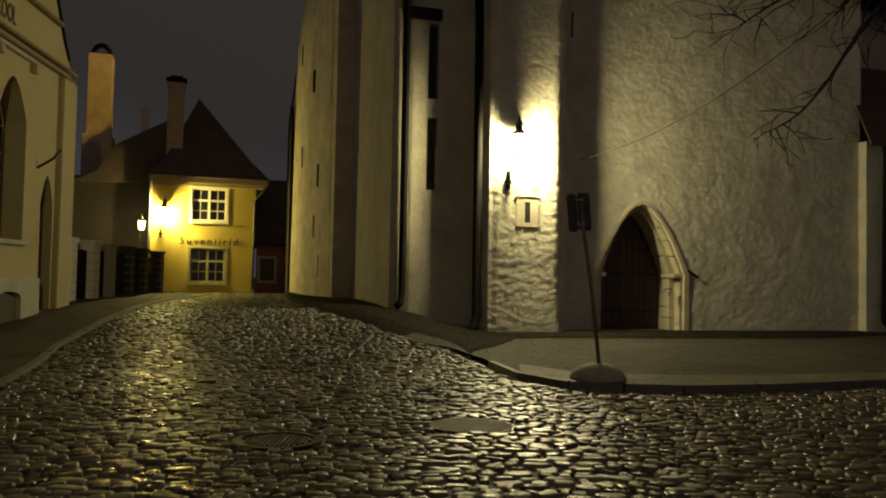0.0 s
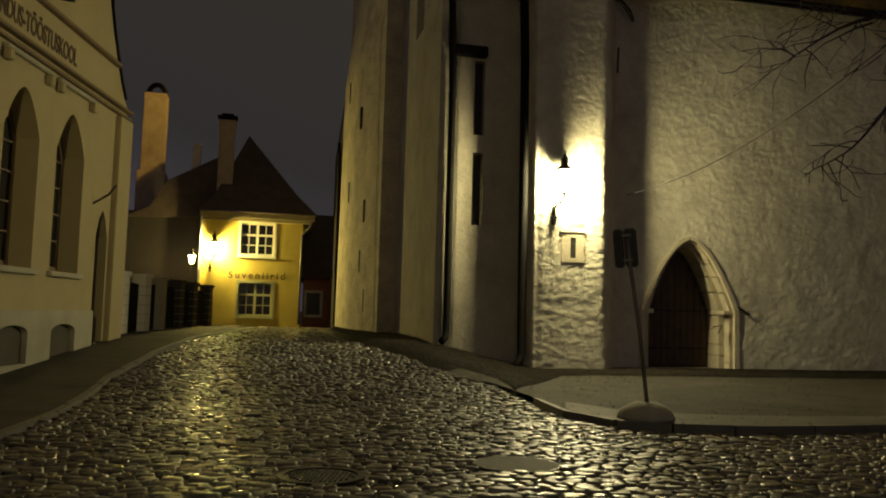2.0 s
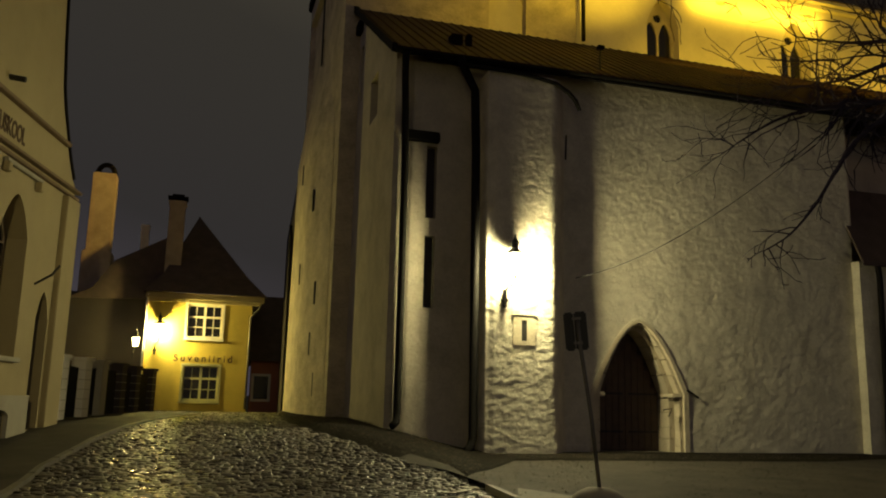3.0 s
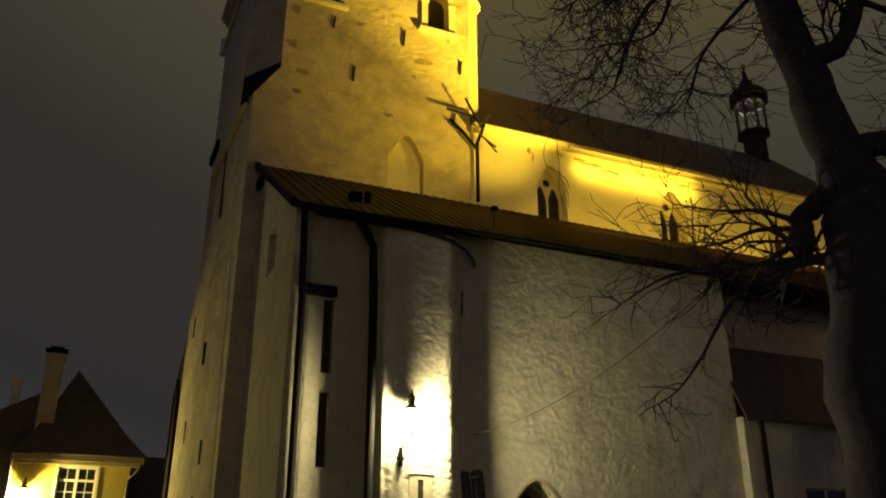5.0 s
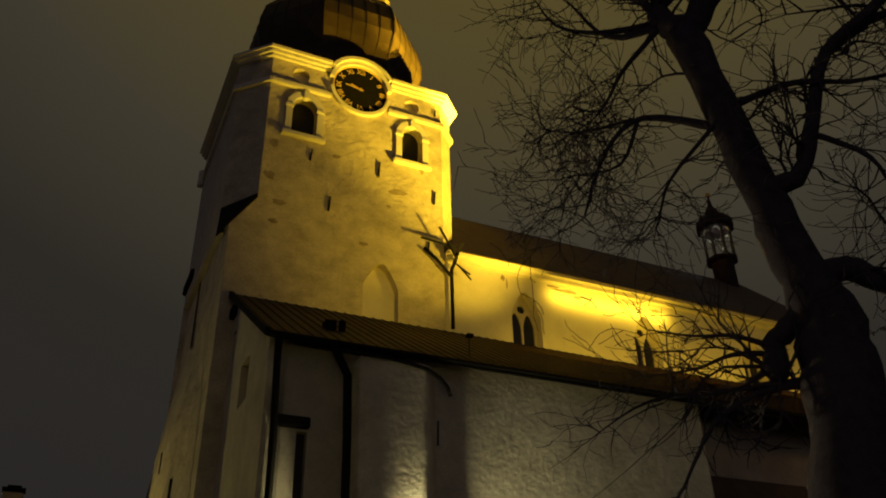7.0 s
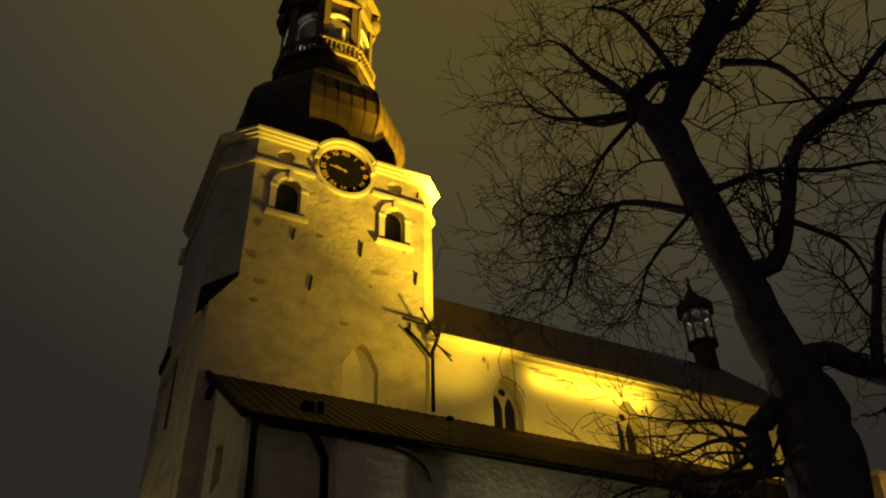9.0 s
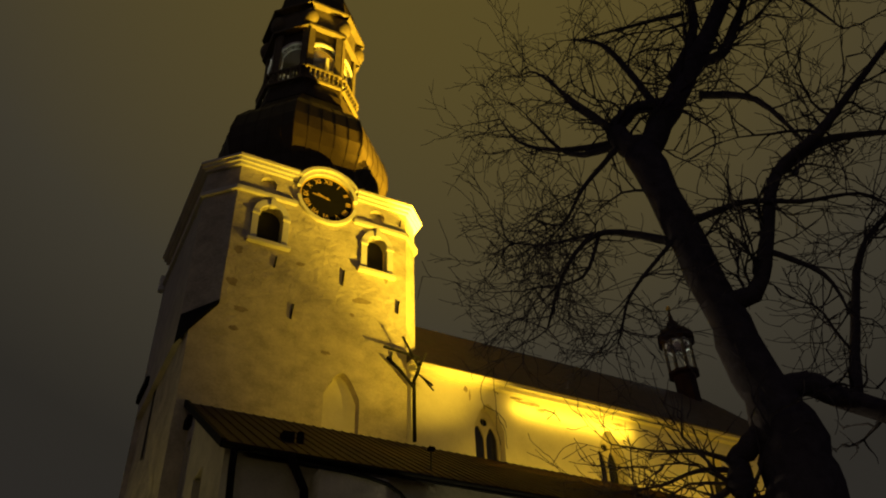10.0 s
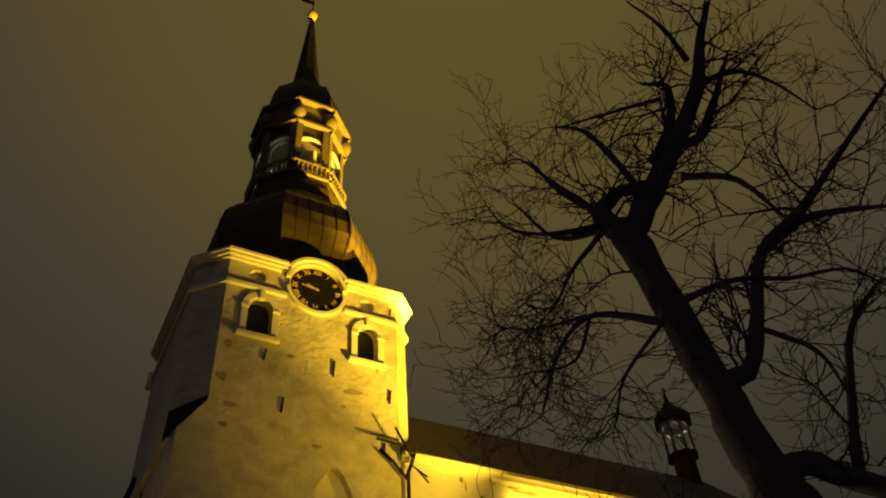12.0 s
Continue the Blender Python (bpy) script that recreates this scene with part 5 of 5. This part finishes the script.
BOUGHS["hook_limb"] = ([(-0.6, 0, 14.0), (-2.17, -0.4, 14.55), (-3.16, -0.6, 13.75), (-3.87, -0.8, 11.9)], [0.12, 0.08, 0.055, 0.025])
BOUGHS["west_limb"] = ([(-1.3, 0, 17.7), (-2.7, -0.2, 17.7), (-3.6, -0.3, 19.3)], [0.12, 0.07, 0.03])
BOUGHS["west_spray"] = ([(-1.3, 0, 18.2), (-2.4, 0.3, 20.0), (-3.1, 0.5, 22.0)], [0.11, 0.07, 0.03])
BOUGHS["stub_limb"] = ([(0.3, 0.1, 9.0), (0.1, 0, 8.7), (-0.43, 0, 8.36), (-0.62, 0, 8.15)], [0.30, 0.26, 0.21, 0.18])
BOUGHS["knob"] = ([(-0.42, 0, 8.25), (-0.48, 0, 8.0), (-0.54, 0, 7.75), (-0.55, 0, 7.45)], [0.16, 0.24, 0.3, 0.14])
BOUGHS["droop_limb"] = ([(0.0, 0, 7.3), (-1.0, -0.1, 7.25), (-1.93, -0.2, 6.73), (-2.39, -0.4, 6.0), (-2.7, -0.6, 5.42), (-3.14, -0.8, 4.85), (-3.61, -0.9, 4.55)], [0.09, 0.065, 0.05, 0.038, 0.028, 0.02, 0.01])
BOUGHS["flat_limb"] = ([(0.2, 0, 7.4), (-1.5, 0.2, 7.5), (-3.2, 0.3, 7.6), (-4.4, 0.3, 7.1)], [0.08, 0.055, 0.035, 0.015])
BOUGHS["top_spray"] = ([(-0.1, 0.2, 18.8), (-0.6, 0.1, 20.5), (-1.2, 0, 22.0), (-2.0, 0, 22.7)], [0.13, 0.1, 0.07, 0.03])
BOUGHS["inner_limb"] = ([(1.1, 0.3, 18.9), (2.4, 0.2, 18.0), (3.1, 0.1, 15.9)], [0.12, 0.09, 0.03])
BOUGHS["stub_upper"] = ([(-0.5, 0, 8.2), (-1.15, -0.2, 8.5), (-2.0, -0.3, 8.65), (-2.9, -0.4, 8.95)], [0.075, 0.05, 0.03, 0.013])
BOUGHS["stub_middle"] = ([(-0.55, 0, 8.05), (-1.3, -0.1, 8.15), (-2.1, -0.2, 7.95), (-3.1, -0.4, 7.9)], [0.07, 0.05, 0.032, 0.013])
BOUGHS["stub_lower"] = ([(-0.55, 0, 7.85), (-1.0, 0, 7.55), (-1.8, -0.2, 7.35), (-2.6, -0.3, 7.4)], [0.06, 0.04, 0.028, 0.013])
BOUGHS["west_upper"] = ([(-1.4, 0, 18.3), (-2.6, 0.1, 20.5), (-3.4, 0.2, 22.0), (-3.9, 0.2, 22.1)], [0.10, 0.06, 0.035, 0.02])
BOUGHS["west_long"] = ([(-1.5, 0, 17.8), (-3.0, -0.2, 18.0), (-4.1, -0.3, 18.7), (-4.6, -0.3, 19.9)], [0.11, 0.07, 0.04, 0.02])
BOUGHS["west_droop"] = ([(-1.4, -0.1, 17.5), (-2.5, -0.3, 16.3), (-3.2, -0.4, 15.2), (-3.9, -0.4, 15.6)], [0.09, 0.055, 0.035, 0.02])
BOUGHS["crown_bar"] = ([(1.4, 0.2, 22.4), (-0.3, 0.1, 22.5), (-2.0, 0, 22.6)], [0.08, 0.05, 0.02])
BOUGHS["crown_stub"] = ([(0.5, 0.2, 19.8), (1.3, 0.3, 21.1), (1.7, 0.3, 22.9), (1.0, 0.2, 23.4)], [0.19, 0.16, 0.11, 0.04])
BOUGHS["cross_limb"] = ([(0.1, 0, 14.5), (1.3, -0.4, 14.3), (2.4, -0.5, 13.8), (3.6, -0.5, 13.6), (4.2, -0.5, 12.8)], [0.10, 0.075, 0.055, 0.04, 0.02])
BOUGHS["east_droop"] = ([(1.4, -0.2, 12.9), (2.3, -0.3, 11.9), (2.5, -0.3, 10.8)], [0.08, 0.05, 0.02])
BOUGHS["top_east"] = ([(2.5, 0.3, 22.4), (3.7, 0.5, 22.8), (4.6, 0.6, 21.7), (5.2, 0.6, 20.0)], [0.12, 0.08, 0.05, 0.02])
BOUGHS["top_west"] = ([(2.6, 0.3, 23.9), (2.3, 0.2, 26.0), (1.6, 0.1, 28.0)], [0.11, 0.07, 0.03])
BOUGHS["hook_droop"] = ([(-2.3, -0.4, 14.6), (-2.9, -0.5, 13.3), (-4.1, -0.6, 13.3)], [0.06, 0.04, 0.02])
BOUGHS["hook_west"] = ([(-2.4, -0.4, 14.6), (-3.7, -0.5, 14.6), (-4.6, -0.6, 14.9)], [0.05, 0.035, 0.02])
BOUGHS["inner_droop"] = ([(-0.6, -0.2, 13.9), (-1.8, -0.4, 12.6), (-2.2, -0.5, 11.6)], [0.06, 0.04, 0.02])


def smooth_line(pts, radii, n=4, rough=0.14):
    """Catmull-Rom points through a limb's knees, with some unevenness."""
    P = [Vector(p) for p in pts]
    out, rad = [], []
    for i in range(len(P) - 1):
        p0, p1, p2, p3 = P[max(i - 1, 0)], P[i], P[i + 1], P[min(i + 2, len(P) - 1)]
        for k in range(n):
            t = k / n
            q = 0.5 * ((2 * p1) + (p2 - p0) * t + (2 * p0 - 5 * p1 + 4 * p2 - p3) * t * t + (3 * p1 - p0 - 3 * p2 + p3) * t ** 3)
            r = radii[i] + (radii[i + 1] - radii[i]) * t
            out.append(q + Vector((rnd.uniform(-1, 1), rnd.uniform(-1, 1), rnd.uniform(-1, 1))) * min(r * rough, (p2 - p1).length / n * 0.22))
            rad.append(r * rnd.uniform(0.93, 1.08))
    return out + [P[-1]], rad + [radii[-1]]


twigs = bmesh.new()


def grow(start, way, length, r, level):
    """A twig that winds, droops a little and bears smaller ones."""
    pts, rad, p, d = [start], [r], start.copy(), way.normalized()
    n = 6 if level < 2 else 5
    kids = []
    for i in range(n):
        d = (d + Vector((rnd.gauss(0, 0.2), rnd.gauss(0, 0.2), rnd.gauss(0.01, 0.2)))).normalized()
        p = p + d * length / n
        pts.append(p.copy())
        rad.append(max(0.0085, r * (1 - 0.78 * (i + 1) / n)))
        if level < 3 and i > 0:
            kids.append((p.copy(), d.copy(), i))
    tube(pts, rad, 3 if level > 1 else 4, False, twigs)
    for q, dd, i in kids:
        if rnd.random() < (0.95 if level < 2 else 0.5):
            side = Vector((rnd.gauss(0, 1), rnd.gauss(0, 1) * 0.8, rnd.gauss(0.1, 1))).normalized()
            grow(q, dd * 0.8 + side * 0.75, length * rnd.uniform(0.4, 0.72), max(0.0125, r * 0.62), level + 1)


for name, (pts, radii) in BOUGHS.items():
    line, rad = smooth_line(pts, radii, 3 if name == "trunk" else 4)
    part("trunk" if name == "trunk" else "limb", tube(line, rad, 14 if name in ("trunk", "leader") else 9), M["bark"], tree, "", True)
    if name == "trunk":
        spots = [(q, r) for q, r in zip(line, rad) if q.z > 11.0][::1]
    elif name in ("leader", "knee"):
        spots = list(zip(line, rad))[2::1]
    else:
        spots = list(zip(line, rad))[3::1] + [(line[-1], rad[-1])] * 2
    if name in ("hook_limb", "hook_droop", "hook_west", "west_droop", "inner_droop", "stub_upper", "stub_middle", "stub_lower", "flat_limb"):
        spots = spots * 2
    if name == "stub_limb":
        spots = []
    for q, r in spots:
        side = Vector((rnd.gauss(0, 1), rnd.gauss(0, 0.8), rnd.gauss(0.15, 0.8))).normalized()
        low = name in ("droop_limb", "stub_limb", "flat_limb", "stub_upper", "stub_middle", "stub_lower")
        slim = radii[0] < 0.13
        if (low and rnd.random() < 0.15) or (slim and rnd.random() < 0.15) or (name == "low_limb" and rnd.random() < 0.75):
            continue
        base_way = (line[-1] - line[0]).normalized() * 0.5
        droop = Vector((0, 0, -0.5)) if name in ("droop_limb", "stub_limb", "flat_limb", "hook_limb", "west_droop", "hook_droop", "hook_west", "inner_droop", "east_droop") else Vector((0, 0, 0.1))
        grow(q, base_way + side + droop, rnd.uniform(0.5, 0.95) if name == "droop_limb" else rnd.uniform(0.8, 1.5) if low else rnd.uniform(1.2, 2.1) if slim else rnd.uniform(1.3, 2.5), min(0.05, max(0.016 if low else 0.02, r * 0.38)), 2 if low else 1)
tagged(part("crown", twigs, M["bark"], tree), kind="stuff")

# ---- road sign on a loose base ----
sign = root("road_sign", pose(2.43, 12.66, gz(2.43, 12.6) + 0.115), "dark-backed road sign on a leaning pole in a domed base", "sign")
part("base", lathe([(0.43, 0.0), (0.425, 0.05), (0.39, 0.12), (0.30, 0.19), (0.18, 0.245), (0.05, 0.26)], 28), M["concrete"], sign, "domed concrete base", True)
part("pole", tube([(0.02, 0, 0.2), (-0.10, 0, 1.3), (-0.26, 0, 2.35), (-0.30, 0, 2.75)], 0.032, 10), M["steel"], sign, "thin leaning steel pole", True)
tilt = pose(-0.31, 0.02, 2.6, 0, -5, 0)
for x0, x1, y in ((-0.185, -0.03, 0.05), (-0.03, 0.165, 0.0)):
    plate = part("plate", boxes((x0, x1, y - 0.03, y + 0.03, -0.31, 0.29), bevel=0.025), M["sign"], sign, "dark sign plate seen from behind")
    plate.matrix_local = tilt
for z in (-0.2, 0.18):
    part("clamp", boxes((-0.07, 0.07, -0.06, -0.03, z - 0.02, z + 0.02)), M["steel"], sign).matrix_local = tilt

# ---- covers in the cobbles ----
mh = root("manhole_cover", pose(-1.58, 8.05, gz(-1.58, 8.05)), "round cast-iron manhole cover with a ribbed grid", "manhole cover")
part("rim", lathe([(0.43, -0.03), (0.43, 0.012), (0.36, 0.014), (0.36, -0.03)], 36, caps=False), M["castiron"], mh)
part("lid", lathe([(0.355, -0.03), (0.355, 0.0)], 36), M["castiron"], mh)
for i in range(-7, 8):
    for j in range(-7, 8):
        if i * i + j * j < 50:
            part("rib", boxes((i * 0.045 - 0.014, i * 0.045 + 0.014, j * 0.045 - 0.014, j * 0.045 + 0.014, 0.0, 0.012)), M["castiron"], mh)
cv = root("drain_cover", pose(0.36, 9.1, gz(0.36, 9.1)), "flat round concrete-filled cover among the cobbles", "manhole cover")
part("lid", lathe([(0.46, -0.03), (0.46, 0.008), (0.44, 0.010)], 36), M["slab"], cv)
part("rim", lathe([(0.48, -0.03), (0.48, 0.006), (0.465, 0.006), (0.465, -0.03)], 36, caps=False), M["castiron"], cv)

# ---- wire from the wall to the tree ----
w0, w1 = chp(2.45, -6.62, 5.45), TREE @ Vector((-1.8, 0, 7.6))
wire_pts = [w0.lerp(w1, k / 14) - Vector((0, 0, 0.6 * 4 * (k / 14) * (1 - k / 14))) for k in range(15)]
tagged(part("overhead_wire", tube(wire_pts, 0.013, 5), M["wire"], None), "thin dark wire strung from the church wall to the tree", "wire")

# ---- cobbles ----
road = tagged(new("road"), "wet shiny rounded cobblestones of the old square", "road", kind="structure")
COVERS = [(-1.58, 8.05, 0.46), (0.36, 9.1, 0.53)]


def stone_shape(rg, sx, sy, n=8):
    """Vertices and faces of a worn, rounded cobble about 5 cm proud."""
    rim = [1 + rg.uniform(-0.17, 0.13) for _ in range(n)]
    ca, sa = math.cos(rg.gauss(0, 0.22)), math.sin(rg.gauss(0, 0.22))
    tx_, ty_ = rg.gauss(0, 0.055), rg.gauss(0, 0.055)
    vs, fs = [], []
    for scale_, z in ((1.0, -0.028), (0.94, 0.0), (0.84, 0.0075), (0.62, 0.0100)):
        for k in range(n):
            a = 2 * math.pi * k / n
            c, s_ = math.cos(a), math.sin(a)
            q = 1 / max(abs(c), abs(s_)) ** 0.55
            x, y = sx * c * q * rim[k] * scale_, sy * s_ * q * rim[k] * scale_
            x, y = x * ca - y * sa, x * sa + y * ca
            vs.append((x, y, z + (tx_ * x + ty_ * y if z > -0.02 else 0)))
    vs.append((0, 0, 0.0108))
    for ring in range(3):
        for k in range(n):
            fs.append((ring * n + k, ring * n + (k + 1) % n, (ring + 1) * n + (k + 1) % n, (ring + 1) * n + k))
    fs += [(3 * n + k, 3 * n + (k + 1) % n, 4 * n) for k in range(n)]
    return vs, fs


V_, F_, picked = [], [], []


def lay_cobbles(rg, y0, y1, reach):
    """Rows of cobbles from y0 to y1, as wide as reach(y) to both sides; those before the kerb's bend are picked to be single stones."""
    y = y0
    while y < y1:
        dy = rg.uniform(0.125, 0.165)
        lo, hi = reach(y)
        x = lo + rg.uniform(0, 0.2)
        while x < hi:
            wx = rg.choice((0.09, 0.12, 0.14, 0.17, 0.2, 0.24, 0.3)) * rg.uniform(0.9, 1.1)
            cx, cy = x + wx / 2, y + dy / 2 + 0.16 * math.sin(x * 0.8 + 0.3 * y) + rg.uniform(-0.03, 0.03)
            x += wx
            if inside(PAVE_R, cx, cy - 0.12) or inside(PAVE_L, cx - 0.12, cy):
                continue
            if any((cx - a) ** 2 + (cy - b) ** 2 < r * r for a, b, r in COVERS):
                continue
            z = gz(cx, cy) + 0.016 * noise.noise(Vector((cx * 0.6, cy * 0.6, 0))) + rg.gauss(0, 0.008)
            if len(picked) < 300 and 5.7 < cy < 7.6 and -0.3 < cx < 3.2:
                picked.append((cx, cy, z, wx, dy))
                continue
            vs, fs = stone_shape(rg, wx * 0.46, dy * 0.47, 8 if cy < 16 else 6)
            o = len(V_)
            V_.extend((cx + a, cy + b, z + c) for a, b, c in vs)
            F_.extend(tuple(o + k for k in f) for f in fs)
        y += dy


rg = random.Random(11)
lay_cobbles(rg, 4.6, 41, lambda y: (-0.64 * y - 2.5, 0.62 * y + 2.0))
lay_cobbles(random.Random(12), -4.0, 4.55, lambda y: (-5.4, 5.2))
me = bpy.data.meshes.new("cobbles")
me.from_pydata(V_, [], F_)
me.polygons.foreach_set("use_smooth", [True] * len(me.polygons))
me.materials.append(M["cobble"])
field = new("cobbles", me)
field.parent = road
tagged(field, "wet grey cobbles", kind="stuff")
kinds = []
for i in range(12):
    vs, fs = stone_shape(rg, 0.080, 0.070)
    m = bpy.data.meshes.new("cobble")
    m.from_pydata([(a / 0.174, b / 0.149, c) for a, b, c in vs], [], fs)
    m.polygons.foreach_set("use_smooth", [True] * len(m.polygons))
    m.materials.append(M["cobble_one"])
    kinds.append(m)
for i, (cx, cy, z, wx, dy) in enumerate(picked):
    ob = new("cobble", kinds[i % 12])
    ob.parent = road
    ob.matrix_local = Matrix.Translation((cx, cy, z)) @ Matrix.Diagonal((wx, dy, 1, 1))

# ---- loose grit and pebbles on the verge and pavement ----
GV, GF = [], []
rg = random.Random(5)
n_g = 0
while n_g < 7000:
    x, y = rg.uniform(-7, 15), rg.uniform(12, 34)
    if not inside(PAVE_R, x, y):
        continue
    q = CH.inverted() @ Vector((x, y, 0))
    if q.y > (-7.6 if q.x > -0.9 else -6.7) and q.x > -3.6 or q.y > -0.1 and q.x > -4.8:
        continue
    near_wall = min(1.0, max(0.0, (q.y + 11.5) / 4.0)) if x > 1 else 1.0
    if rg.random() > 0.15 + 0.85 * near_wall:
        continue
    z = gz(x, y) + (0.16 if near_wall > 0.5 else 0.125)
    k = rg.uniform(0.008, 0.03)
    o = len(GV)
    GV += [(x + k * rg.uniform(0.6, 1.3) * a, y + k * rg.uniform(0.6, 1.3) * e, z + k * f * rg.uniform(0.3, 0.7)) for a, e, f in ((1, 0, 0), (0, 1, 0), (-1, 0, 0), (0, -1, 0), (0, 0, 1))]
    GF += [(o, o + 1, o + 4), (o + 1, o + 2, o + 4), (o + 2, o + 3, o + 4), (o + 3, o, o + 4)]
    n_g += 1
me = bpy.data.meshes.new("grit")
me.from_pydata(GV, [], GF)
me.materials.append(M["grit"])
tagged(new("grit", me), "loose dark pebbles and leaf crumbs on the verge", "gravel", kind="stuff")

# ---- unseen street lamp, added behind the walk to light the school front ----
post = root("unseen_street_lamp", pose(0.5, -7.0, 0.0), "unseen iron street lamp post with a lit lantern, added behind the camera", "street lamp")
part("pole", lathe([(0.16, 0.0), (0.16, 0.5), (0.09, 0.6), (0.07, 3.0), (0.05, 6.7)], 12), M["iron"], post)
part("glass", lathe([(0.15, 6.7), (0.27, 7.4)], 6), M["shopglass"], post).visible_shadow = False
part("cap", lathe([(0.34, 7.42), (0.2, 7.6), (0.05, 7.8)], 6), M["iron"], post)
